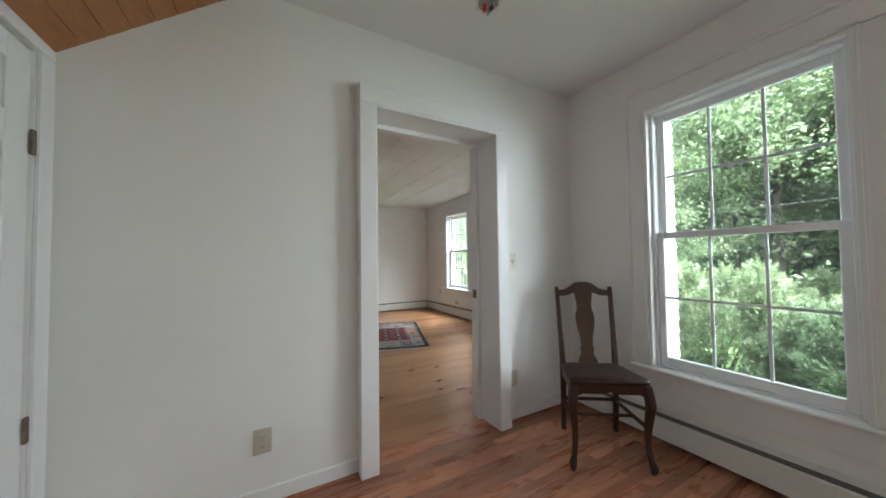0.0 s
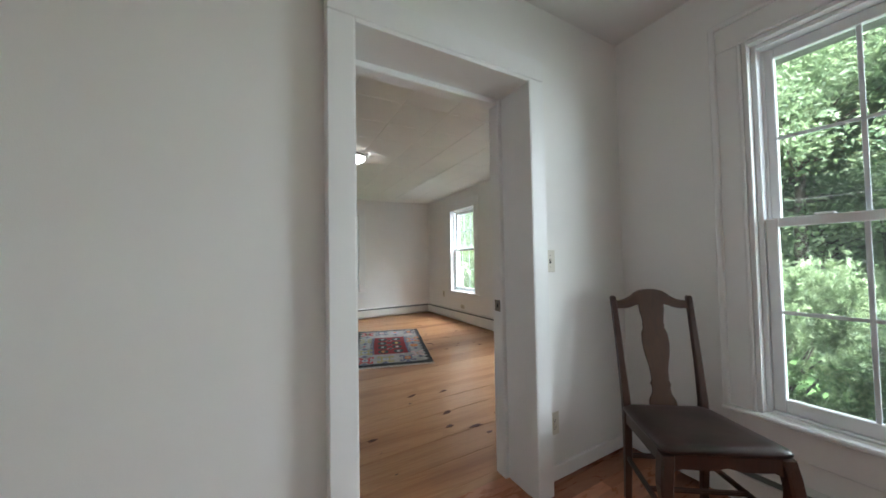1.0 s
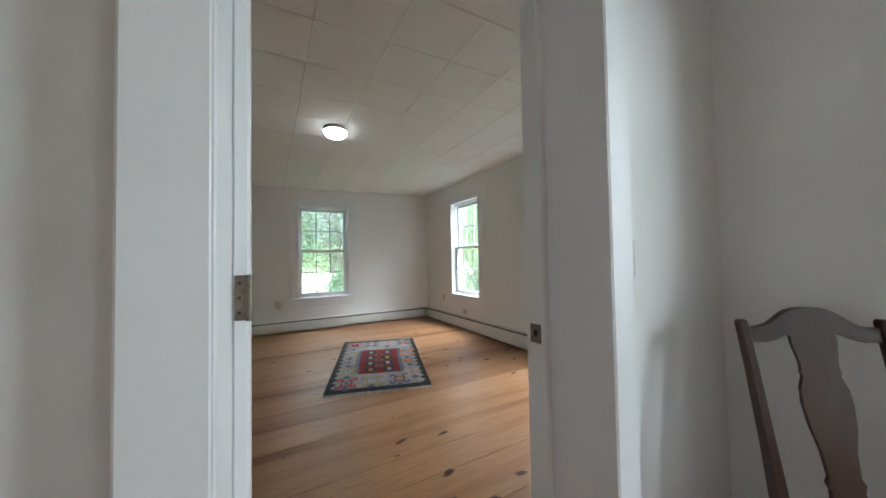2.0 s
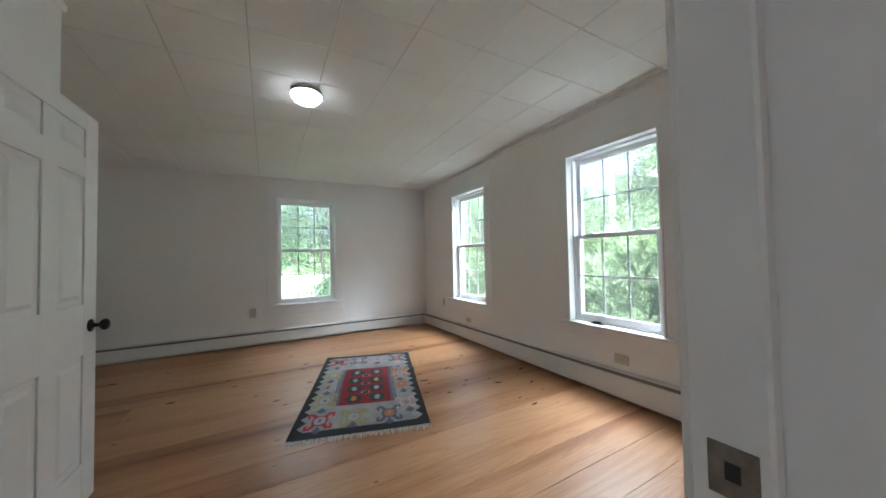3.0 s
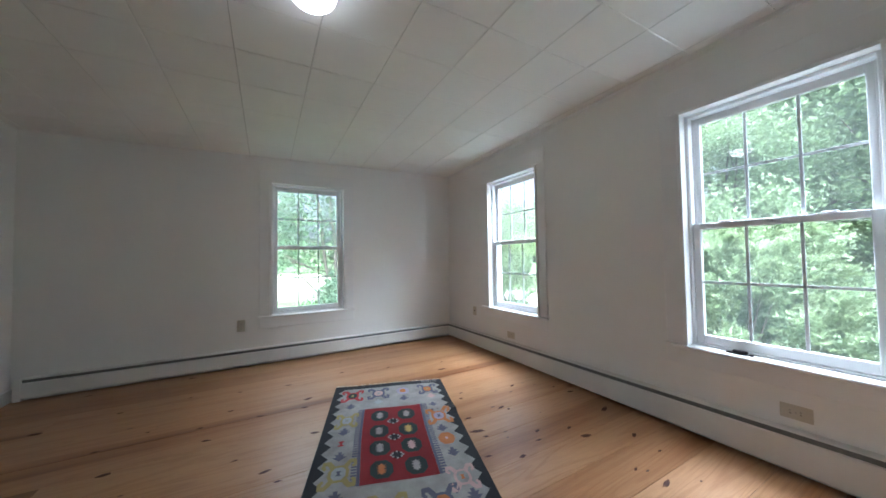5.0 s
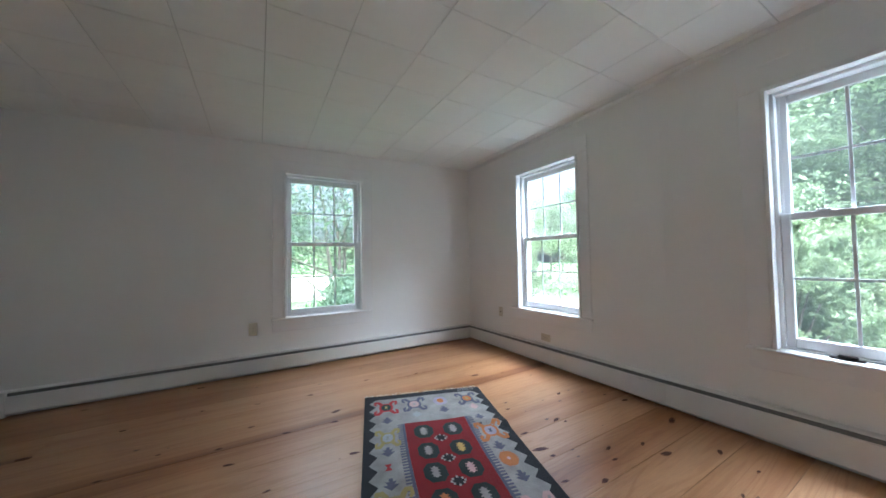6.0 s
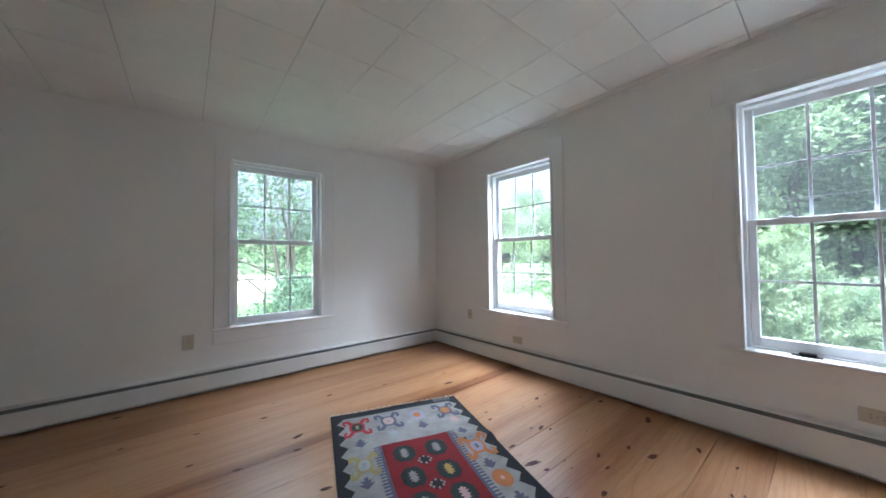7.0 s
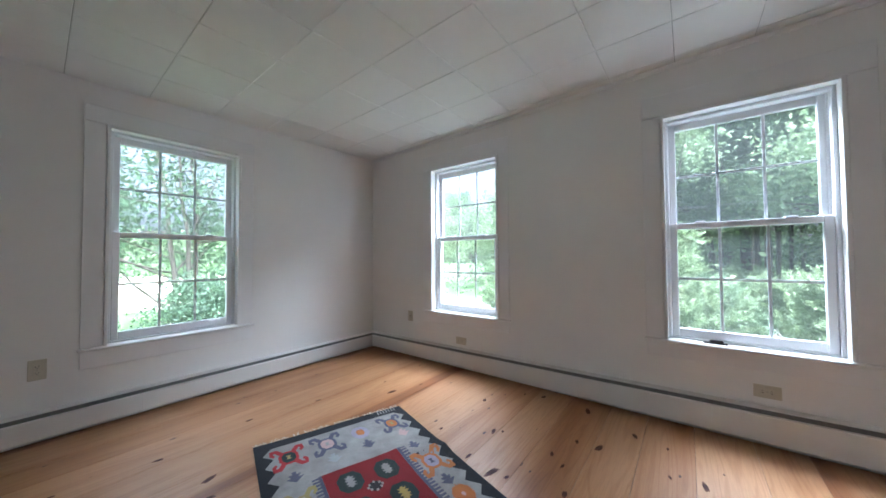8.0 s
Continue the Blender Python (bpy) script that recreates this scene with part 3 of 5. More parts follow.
        pane = part("pane", slab(place, g0 - 0.004, g1 + 0.004, m, m + 0.004, h0 - 0.004, h1 + 0.004), M_GLASS if moulded else M_GLASS_HAZY, sash, "clear window glass")
        pane.visible_shadow = False
        if which == "lower_sash":
            for f in (0.22, 0.78):
                u = a + (b - a) * f
                part("sash_lock", slab(place, u - 0.028, u + 0.028, s0 - 0.004, s1 + 0.006, zz1, zz1 + 0.010, 0.004), M_VINYL, sash)
    return w


window("window_1", east_a, WIN_A, 0.19, "tall white double-hung window with moulded casing, six lights a sash", 2.268, 0.30, 0.045, True, 0.035)
window("window_2", east, WIN_H, 0.20, "white double-hung window with flat casing, six lights a sash", 2.245, 0.43, 0.030)
window("window_3", east, WIN_G, 0.20, "white double-hung window with flat casing near the corner", 2.245, 0.425, 0.030)
window("window_4", north, WIN_F, 0.20, "white double-hung window with flat casing looking onto a lawn", 2.19, 0.392, 0.030)

# ---------------------------------------------------------------- doorway between the rooms
door = setting("door_1", "white cased doorway with its door taken off the hinges", "doorway")
ux0, ux1, _, dz = DOOR
for a, b in ((ux0 - 0.097, ux0 - 0.001), (ux1 + 0.001, ux1 + 0.097)):
    part("casing", slab(on_y(AY), a, b, -0.068, 0.0, 0.0, dz + 0.001, 0.004), M_TRIM, door)
    part("casing", slab(on_y(SY), a, b, 0.0, 0.018, 0.0, dz + 0.001, 0.003), M_TRIM, door)
part("head_casing", slab(on_y(AY), ux0 - 0.097, ux1 + 0.097, -0.068, 0.0, dz + 0.002, dz + 0.108, 0.004), M_TRIM, door)
part("head_casing", slab(on_y(SY), ux0 - 0.097, ux1 + 0.097, 0.0, 0.018, dz + 0.002, dz + 0.108, 0.003), M_TRIM, door)
J0, J1 = AY - 0.066, SY + 0.012
part("jamb", box((ux0 - 0.02, J0, 0.0), (ux0 + 0.002, J1, dz), 0.002), M_TRIM, door)
part("jamb", box((ux1 - 0.002, J0, 0.0), (ux1 + 0.02, J1, dz), 0.002), M_TRIM, door)
part("head_jamb", box((ux0 + 0.003, J0, dz - 0.016), (ux1 - 0.003, J1, dz + 0.001), 0.002), M_TRIM, door)
FR0, FR1, INSET = 2.968, 3.046, 0.031            # the frame that the missing door closed against
for a, b in ((ux0 + 0.0025, ux0 + INSET), (ux1 - INSET, ux1 - 0.0025)):
    part("door_frame", box((a, FR0, 0.0), (b, FR1, dz - 0.0165), 0.004), M_TRIM, door)
part("door_frame", box((ux0 + INSET + 0.001, FR0 + 0.001, dz - 0.046), (ux1 - INSET - 0.001, FR1 - 0.001, dz - 0.0165), 0.004), M_TRIM, door)
for z in (0.25, 1.085, 1.735):
    hinge = part("hinge", box((ux0 + 0.006, FR0 - 0.003, z - 0.043), (ux0 + INSET - 0.002, FR0 - 0.0002, z + 0.043), 0.0008), M_BRASS, door, "aged brass hinge leaf left on the frame")
    part("knuckle", lathe([(0.005, -0.044), (0.0055, -0.042), (0.0055, 0.042), (0.005, 0.044)], (ux0 + INSET - 0.001, FR0 - 0.005, z), 10), M_BRASS, hinge)
    for k in (-0.028, 0.0, 0.028):
        part("screw", box((ux0 + 0.011, FR0 - 0.0038, z + k - 0.003), (ux0 + 0.017, FR0 - 0.0029, z + k + 0.003), 0.0003), M_DARK, hinge)
sx = ux1 - INSET
plate = part("strike_plate", box((sx - 0.0018, 2.980, 0.876), (sx - 0.0002, 3.026, 0.936), 0.0006), M_STRIKE, door, "worn steel strike plate")
part("latch_hole", box((sx - 0.0026, 2.996, 0.897), (sx - 0.0017, 3.010, 0.917)), M_DARK, plate)


# ---------------------------------------------------------------- panelled doors
def panel_door(parent, place, u0, u1, z0, z1, thick, hinge_side, knob_u=None, knob_z=0.86):
    """A six-panel door leaf; place(u, d, z) with d = 0 at the face towards the viewer, growing into the leaf."""
    w, h = u1 - u0, z1 - z0
    leafb = part("door_leaf", slab(place, u0, u1, 0.009, thick - 0.009, z0, z1, 0.002), M_TRIM, parent)
    st, mu = 0.115, 0.10
    cols = ((u0 + st, u0 + (w - mu) / 2), (u0 + (w + mu) / 2, u1 - st))
    rows = ((z0 + 0.20, z0 + 0.71), (z0 + 0.95, z0 + 1.56), (z0 + 1.66, z1 - 0.085))
    for d0, d1 in ((0.0, 0.0088), (thick - 0.0088, thick)):
        for a, b in ((u0, u0 + st), (u1 - st, u1)):
            part("stile", slab(place, a, b, d0, d1, z0, z1, 0.002), M_TRIM, leafb)
        part("mullion", slab(place, cols[0][1], cols[1][0], d0, d1, z0 + 0.20, z1 - 0.085, 0.002), M_TRIM, leafb)
        for za, zb in ((z0, rows[0][0]), (rows[0][1], rows[1][0]), (rows[1][1], rows[2][0]), (rows[2][1], z1)):
            part("rail", slab(place, u0 + st, u1 - st, d0 + 0.0002, d1 - 0.0002, za, zb, 0.002), M_TRIM, leafb)
        face = d0 if d0 == 0 else d1
        into = 1 if d0 == 0 else -1
        for a, b in cols:
            for c, d in rows:
                bm = bmesh.new()
                rims = []
                for inset, dep in ((0.004, 0.0086), (0.030, 0.0080), (0.048, 0.0025)):
                    rims.append([bm.verts.new(place(u, face + into * dep, z)) for u, z in
                                 ((a + inset, c + inset), (b - inset, c + inset), (b - inset, d - inset), (a + inset, d - inset))])
                for p, q in zip(rims, rims[1:]):
                    for k in range(4):
                        bm.faces.new((p[k], p[(k + 1) % 4], q[(k + 1) % 4], q[k]))
                bm.faces.new(rims[-1])
                part("panel", bm, M_TRIM, leafb)
    return leafb


# closet door, folded back against the closet's wall
closet = setting("door_2", "white six-panel closet door standing wide open", "door")
LEAN_OUT = radians(-1.6)
HX, HY = CX + 0.058, 4.365


def closet_place(u, d, z):
    x, y = -d, u
    return (HX + x * math.cos(LEAN_OUT) - y * math.sin(LEAN_OUT), HY + x * math.sin(LEAN_OUT) + y * math.cos(LEAN_OUT), z)


closet_leaf = panel_door(closet, closet_place, 0.0, 0.765, 0.012, 1.893, 0.035, "low")
kx, ky, kz = closet_place(0.705, 0.0, 0.853)
knob = part("knob", lathe([(0.030, 0.0), (0.032, 0.004), (0.028, 0.009), (0.011, 0.012), (0.0095, 0.030), (0.014, 0.036), (0.025, 0.043), (0.0285, 0.053),
                           (0.027, 0.062), (0.018, 0.069), (0.002, 0.071)], (kx, ky, kz), 24, 'X'), M_BRONZE, closet_leaf, "dark bronze round knob", smooth=True)
for a, b in ((CLOSET_DOOR[0] - 0.06, CLOSET_DOOR[0] - 0.002), (CLOSET_DOOR[1] + 0.002, CLOSET_DOOR[1] + 0.012)):
    part("casing", slab(on_x(CX), a, b, 0.0, 0.016, 0.0, CLOSET_DOOR[3] + 0.001, 0.003), M_TRIM, closet)
part("head_casing", slab(on_x(CX), CLOSET_DOOR[0] - 0.06, CLOSET_DOOR[1] + 0.012, 0.0, 0.016, CLOSET_DOOR[3] + 0.002, CLOSET_DOOR[3] + 0.07, 0.003), M_TRIM, closet)
for z in (0.25, 1.01, 1.735):
    part("hinge", lathe([(0.007, -0.045), (0.0075, -0.043), (0.0075, 0.043), (0.007, 0.045)], (CX + 0.022, CLOSET_DOOR[1] - 0.008, z), 10), M_BRONZE, closet, "dark bronze hinge")
    part("hinge_leaf", box((CX - 0.09, CLOSET_DOOR[1] - 0.004, z - 0.045), (CX + 0.018, CLOSET_DOOR[1] - 0.001, z + 0.045), 0.001), M_BRONZE, closet)

# low door in the entry's knee wall
low_door = setting("door_3", "closed white panelled door under the slope", "door")
panel_door(low_door, on_x(AL - 0.01, -1), 1.905, 2.715, 0.01, 1.925, 0.035, "high")
part("casing", slab(on_x(AL), 2.722, 2.80, 0.0, 0.016, 0.0, 1.931, 0.003), M_TRIM, low_door)
part("casing", slab(on_x(AL), 1.82, 1.898, 0.0, 0.016, 0.0, 1.931, 0.003), M_TRIM, low_door)
part("head_casing", slab(on_x(AL), 1.82, 2.80, 0.0, 0.016, 1.932, 1.978, 0.003), M_TRIM, low_door)
for z in (0.60, 1.60):
    part("hinge", box((AL - 0.006, 2.706, z - 0.045), (AL + 0.006, 2.73, z + 0.045), 0.003), M_BRASS, low_door, "aged brass hinge")


# ---------------------------------------------------------------- baseboard heaters
def heater(place, u0, u1, top0, top1, label, gap=0.028, ends=(True, True)):
    """Place d grows from the wall into the room; the casing's top may run out of level."""
    h = thing("baseboard_heater", place((u0 + u1) / 2, 0.03, 0.0), label, "heater", "baseboard heaters")

    def run(name, section, material, note=""):
        bm = bmesh.new()
        a = [bm.verts.new(place(u0, d, z + (top0 if z > -0.1 else 0.0) if rel else z)) for d, z, rel in section]
        b = [bm.verts.new(place(u1, d, z + (top1 if z > -0.1 else 0.0) if rel else z)) for d, z, rel in section]
        n = len(section)
        for k in range(n):
            bm.faces.new((a[k], a[(k + 1) % n], b[(k + 1) % n], b[k]))
        bm.faces.new(a)
        bm.faces.new(b[::-1])
        return part(name, bm, material, h, note)

    run("back_plate", [(0.001, 0.006, False), (0.006, 0.006, False), (0.006, 0.0, True), (0.001, 0.0, True)], M_HEATER)
    run("hood", [(0.001, 0.001, True), (0.040, -0.002, True), (0.050, -0.007, True), (0.049, -0.010, True), (0.001, -0.004, True)], M_HEATER)
    # A solid bar: the open slot's shade is put into its colour.
    run("damper", [(0.012, -0.010, True), (0.050, -0.012, True), (0.053, -0.034, True), (0.012, -0.034, True)], M_SLOT, "dark bar for the air slot's shade")
    run("front_panel", [(0.056, gap, False), (0.063, gap + 0.006, False), (0.063, -0.041, True), (0.058, -0.035, True), (0.054, -0.035, True), (0.055, -0.043, True)], M_HEATER)
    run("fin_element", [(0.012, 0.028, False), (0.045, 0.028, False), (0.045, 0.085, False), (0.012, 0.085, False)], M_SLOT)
    for u, e in ((u0, ends[0]), (u1, ends[1])):
        if e:
            t = top0 if u == u0 else top1
            s = 0.05 if u == u0 else -0.05
            part("end_cap", slab(place, u, u + s, 0.0005, 0.066, 0.006, t + 0.002, 0.006), M_HEATER, h)
    n = max(1, round(abs(u1 - u0) / 1.9))
    for k in range(1, n):
        u = u0 + (u1 - u0) * k / n
        t = top0 + (top1 - top0) * k / n
        part("splice_plate", slab(place, u - 0.02, u + 0.02, 0.0625, 0.0645, gap, t - 0.043, 0.001), M_HEATER, h)
    return h


heater(on_y(FY, -1), LX + 0.04, WX - 0.064, 0.190, 0.192, "long cream baseboard heater with a dark slot under a window", ends=(True, False))
heater(on_x(WX, -1), FY - 0.001, 5.42, 0.192, 0.217, "long cream baseboard heater running from the room's corner", ends=(False, False))
heater(on_x(WX, -1), 5.419, SY + 0.02, 0.217, 0.250, "cream baseboard heater under the wide window", gap=0.031, ends=(False, True))
heater(on_x(AX, -1), AY - 0.02, AB + 0.02, 0.19, 0.245, "cream baseboard heater under the entry window", ends=(True, True))

# ---------------------------------------------------------------- wall plates
def wall_plate(name, place, u, z, w, h, label, category, kind_of, material=None):
    """place d grows from the wall into the room."""
    p = thing(name, place(u, 0.0, z), label, category, "wall plates")
    material = material or M_BEIGE
    part("cover", slab(place, u - w / 2, u + w / 2, 0.0, 0.006, z - h / 2, z + h / 2, 0.0025), material, p)
    tall = h > w
    if kind_of == "outlet":
        for s in (-1, 1):
            cu, cz = (u, z + s * 0.0195) if tall else (u + s * 0.0195, z)
            sock = part("socket", slab(place, cu - 0.0155, cu + 0.0155, 0.0055, 0.0078, cz - 0.0135, cz + 0.0135, 0.003), material, p)
            for k in (-0.0065, 0.0065):
                a = (cu + k - 0.0012, cu + k + 0.0012, cz - 0.002, cz + 0.006) if tall else (cu - 0.002, cu + 0.006, cz + k - 0.0012, cz + k + 0.0012)
                part("slot", slab(place, a[0], a[1], 0.0076, 0.0082, a[2], a[3]), M_DARK, sock)
            part("slot", slab(place, cu - 0.002, cu + 0.002, 0.0076, 0.0082, cz - 0.0095, cz - 0.0055), M_DARK, sock)
        part("screw", slab(place, u - 0.003, u + 0.003, 0.0055, 0.0072, z - 0.003, z + 0.003, 0.001), M_STEEL, p)
    elif kind_of == "switch":
        part("toggle", slab(place, u - 0.0045, u + 0.0045, 0.0055, 0.016, z - 0.002, z + 0.012, 0.002), M_IVORY, p)
        part("slot", slab(place, u - 0.006, u + 0.006, 0.0055, 0.0066, z - 0.013, z + 0.013, 0.0005), M_DARK, p)
        for s in (-1, 1):
            part("screw", slab(place, u - 0.003, u + 0.003, 0.0055, 0.0072, z + s * 0.03 - 0.003, z + s * 0.03 + 0.003, 0.001), M_STEEL, p)
    else:
        part("jack", slab(place, u - 0.008, u + 0.008, 0.0055, 0.0075, z - 0.007, z + 0.007, 0.001), M_DARK, p)
    return p


room_a, room_n, room_e = on_y(AY, -1), on_y(FY, -1), on_x(WX, -1)
wall_plate("light_switch", room_a, 2.045, 1.143, 0.07, 0.115, "ivory toggle light switch beside the doorway", "switch", "switch", M_IVORY)
wall_plate("outlet", room_a, 2.042, 0.300, 0.07, 0.115, "ivory double outlet behind the chair", "outlet", "outlet", M_IVORY)
wall_plate("outlet", room_a, 0.467, 0.309, 0.078, 0.118, "beige double outlet low on the white wall", "outlet", "outlet")
wall_plate("outlet", room_n, 1.217, 0.444, 0.075, 0.125, "beige double outlet beside the lawn window", "outlet", "outlet")
wall_plate("phone_jack", room_e, 7.277, 0.453, 0.07, 0.115, "beige phone jack plate near the corner", "jack", "jack")
wall_plate("outlet", room_e, 6.574, 0.274, 0.12, 0.072, "beige sideways outlet under the corner window", "outlet", "outlet")
wall_plate("outlet", room_e, 4.38, 0.315, 0.12, 0.075, "beige sideways outlet under the wide window", "outlet", "outlet")

# ---------------------------------------------------------------- lamps and boxes on the ceilings
LXY = (1.638, 5.311)
lz = ceil_z(*LXY)
lamp = thing("ceiling_light", (*LXY, lz), "round flush ceiling light with lit opal glass bowl", "ceiling light")
part("canopy", lathe([(0.098, 0.0), (0.106, -0.003), (0.106, -0.016), (0.101, -0.02), (0.101, -0.026), (0.106, -0.03), (0.104, -0.036), (0.09, -0.037)], (*LXY, lz), 40),
     M_STEEL, lamp, "brushed metal ring", smooth=False)
bowl = [(0.102, -0.034)] + [(0.106 * math.cos(a), -0.036 - 0.068 * math.sin(a)) for a in [radians(k * 7.5) for k in range(0, 12)]] + [(0.002, -0.104)]
part("bowl", lathe(bowl, (*LXY, lz), 40), M_LAMP, lamp, "lit white glass bowl", smooth=True)


def open_box(name, x, y, z, label, k=1.35):
    """A round ceiling box with its lamp missing and the wires hanging."""
    j = thing(name, (x, y, z), label, "junction box", "ceiling boxes")
    part("ring", lathe([(0.040 * k, 0.0), (0.052 * k, 0.0), (0.054 * k, -0.004), (0.050 * k, -0.008), (0.042 * k, -0.007), (0.040 * k, -0.002)], (x, y, z), 28), M_WIRE_WHITE, j)
    part("cup", lathe([(0.0395 * k, -0.001), (0.0395 * k, -0.0032), (0.001, -0.0034)], (x, y, z), 24), M_STEEL, j)
    for m, dx, dy in ((M_WIRE_WHITE, 0.020, -0.016), (M_WIRE_BLACK, 0.018, 0.016), (M_WIRE_WHITE, -0.006, 0.022), (M_BRASS, 0.004, -0.02)):
        part("wire", tube([(x + dx, y + dy, z - 0.003), (x + dx * 1.6, y + dy * 1.4, z - 0.030), (x + dx * 0.4, y + dy * 0.6 + 0.006, z - 0.052), (x - dx * 0.5, y - dy * 0.5, z - 0.060)], 0.0030, 6), m, j)
    part("wire_nut", lathe([(0.006, 0.0), (0.0135, -0.005), (0.0125, -0.024), (0.009, -0.036), (0.003, -0.039)], (x - 0.022, y + 0.004, z - 0.014), 12), M_WIRE_RED, j, "red wire nut")
    part("wire_nut", lathe([(0.005, 0.0), (0.011, -0.004), (0.010, -0.020), (0.003, -0.030)], (x + 0.016, y - 0.006, z - 0.018), 12), M_WIRE_BLACK, j, "black wire nut")
    return j


open_box("ceiling_box", 1.488, 2.335, 2.503, "open round ceiling box with loose wires and red nut")
sd = thing("smoke_alarm_base", (1.43, 3.555, ceil_z(1.43, 3.555)), "empty white round mounting base on the ceiling", "mounting base")
sz = ceil_z(1.43, 3.555)
part("disc", lathe([(0.062, 0.0), (0.064, -0.004), (0.058, -0.010), (0.040, -0.012), (0.012, -0.010)], (1.43, 3.555, sz), 28), M_IVORY, sd)
part("plug", lathe([(0.010, -0.009), (0.009, -0.018), (0.003, -0.02)], (1.44, 3.545, sz), 12), M_DARK, sd)

# dark lever lying on the wide window's sill
lev = thing("window_latch", (WX + 0.03, 4.60, WIN_H[2]), "dark brown latch lever lying on the white sill", "latch")
part("plate", box((WX + 0.012, 4.545, WIN_H[2] - 0.001), (WX + 0.040, 4.665, WIN_H[2] + 0.008), 0.003), M_BRONZE, lev)
part("lever", box((WX + 0.004, 4.565, WIN_H[2] + 0.0085), (WX + 0.032, 4.635, WIN_H[2] + 0.024), 0.006), M_BRONZE, lev)


# ---------------------------------------------------------------- chair
FL, FR, BL, BR = Vector((1.966, 2.239, 0)), Vector((2.318, 1.995, 0)), Vector((2.239, 2.558, 0)), Vector((2.529, 2.366, 0))
front_c, back_c = (FL + FR) / 2, (BL + BR) / 2
ahead = (front_c - back_c).normalized()
side = Vector((-ahead.y, ahead.x, 0))
if side.dot(FR - FL) < 0:
    side = -side
origin = (front_c + back_c) / 2


def ch(s, f, z):
    """Chair's own axes: s sideways, f towards its front."""
    s -= 0.024 * (f + hf) / (2 * hf)
    return origin + side * s + ahead * (f if f < 0 else f * 0.91) + Vector((0, 0, z))


chair = thing("dining_chair", origin, "dark-stained wooden chair with shaped splat and worn leather seat", "chair")
hf, fw, bw = (front_c - back_c).length / 2, 0.195, 0.169
SEAT, TILT = 0.447, 0.044                        # the seat rises a little to its front


def seat_z(f, z):
    return z + TILT * (f + hf) / (2 * hf)




def bar_box(p, q, w, h, bevel=0.004):
    """A squared bar from p to q."""
    bm = bmesh.new()
    p, q = Vector(p), Vector(q)
    d = (q - p).normalized()
    a = d.cross(Vector((0, 0, 1)) if abs(d.z) < 0.9 else ahead).normalized()
    b = d.cross(a).normalized()
    ring = [[bm.verts.new(c + a * i * w / 2 + b * j * h / 2) for i, j in ((-1, -1), (1, -1), (1, 1), (-1, 1))] for c in (p, q)]
    for k in range(4):
        bm.faces.new((ring[0][k], ring[0][(k + 1) % 4], ring[1][(k + 1) % 4], ring[1][k]))
    bm.faces.new(ring[0])
    bm.faces.new(ring[1][::-1])
    bmesh.ops.bevel(bm, geom=bm.edges[:], offset=bevel, segments=2, affect='EDGES')
    return bm


def sweep(points, sizes, bevel_sides=4):
    """A squared, tapering member through points with (width, depth) at each."""
    bm = bmesh.new()
    rings = []
    for c, (w, h) in zip(points, sizes):
        r = []
        for i, j in ((-1, -0.72), (-0.72, -1), (0.72, -1), (1, -0.72), (1, 0.72), (0.72, 1), (-0.72, 1), (-1, 0.72)):
            r.append(bm.verts.new(c + side * i * w / 2 + ahead * j * h / 2))
        rings.append(r)
    for p, q in zip(rings, rings[1:]):
        for k in range(8):
            bm.faces.new((p[k], p[(k + 1) % 8], q[(k + 1) % 8], q[k]))
    bm.faces.new(rings[0][::-1])
    bm.faces.new(rings[-1])
    return bm


for s in (-1, 1):
    # front legs: cabriole curve down to a small foot
    prof = [(0.0, 0.012, 0.020), (0.018, 0.016, 0.030), (0.040, 0.014, 0.036), (0.075, 0.004, 0.026), (0.14, -0.004, 0.026), (0.22, -0.004, 0.031),
            (0.30, 0.004, 0.038), (0.36, 0.010, 0.044), (0.41, 0.004, 0.046), (SEAT + TILT - 0.026, -0.004, 0.044)]
    part("leg", sweep([ch(s * (fw + o), hf + o, z) for z, o, w in prof], [(w, w) for z, o, w in prof]), M_CHAIR, chair, smooth=False)
    # back posts: leg below, raked and slightly splayed post above
    post = [(0.0, -0.02, 0.0, 0.028), (0.22, -0.004, 0.0, 0.032), (SEAT - 0.03, 0.0, 0.0, 0.035), (SEAT + 0.03, -0.002, 0.002, 0.034), (0.65, -0.034, 0.006, 0.028),
            (0.83, -0.072, 0.009, 0.026), (0.952, -0.100, 0.012, 0.025), (0.959, -0.101, 0.012, 0.017)]
    part("back_post", sweep([ch(s * (bw + sp), -hf + o, z) for z, o, sp, w in post], [(w, w) for z, o, sp, w in post]), M_CHAIR, chair)
    part("side_rail", bar_box(ch(s * (fw - 0.002), hf - 0.015, SEAT + TILT - 0.054), ch(s * bw, -hf + 0.01, SEAT - 0.052), 0.020, 0.054), M_CHAIR, chair)
    part("side_stretcher", bar_box(ch(s * (fw - 0.006), hf - 0.012, 0.235), ch(s * (bw + 0.002), -hf + 0.006, 0.205), 0.015, 0.024), M_CHAIR, chair)
part("cross_stretcher", bar_box(ch(-0.185, 0.02, 0.221), ch(0.185, 0.02, 0.221), 0.022, 0.014), M_CHAIR, chair)
part("back_stretcher", bar_box(ch(-bw, -hf, 0.215), ch(bw, -hf, 0.215), 0.014, 0.022), M_CHAIR, chair)
FRONT = SEAT + TILT
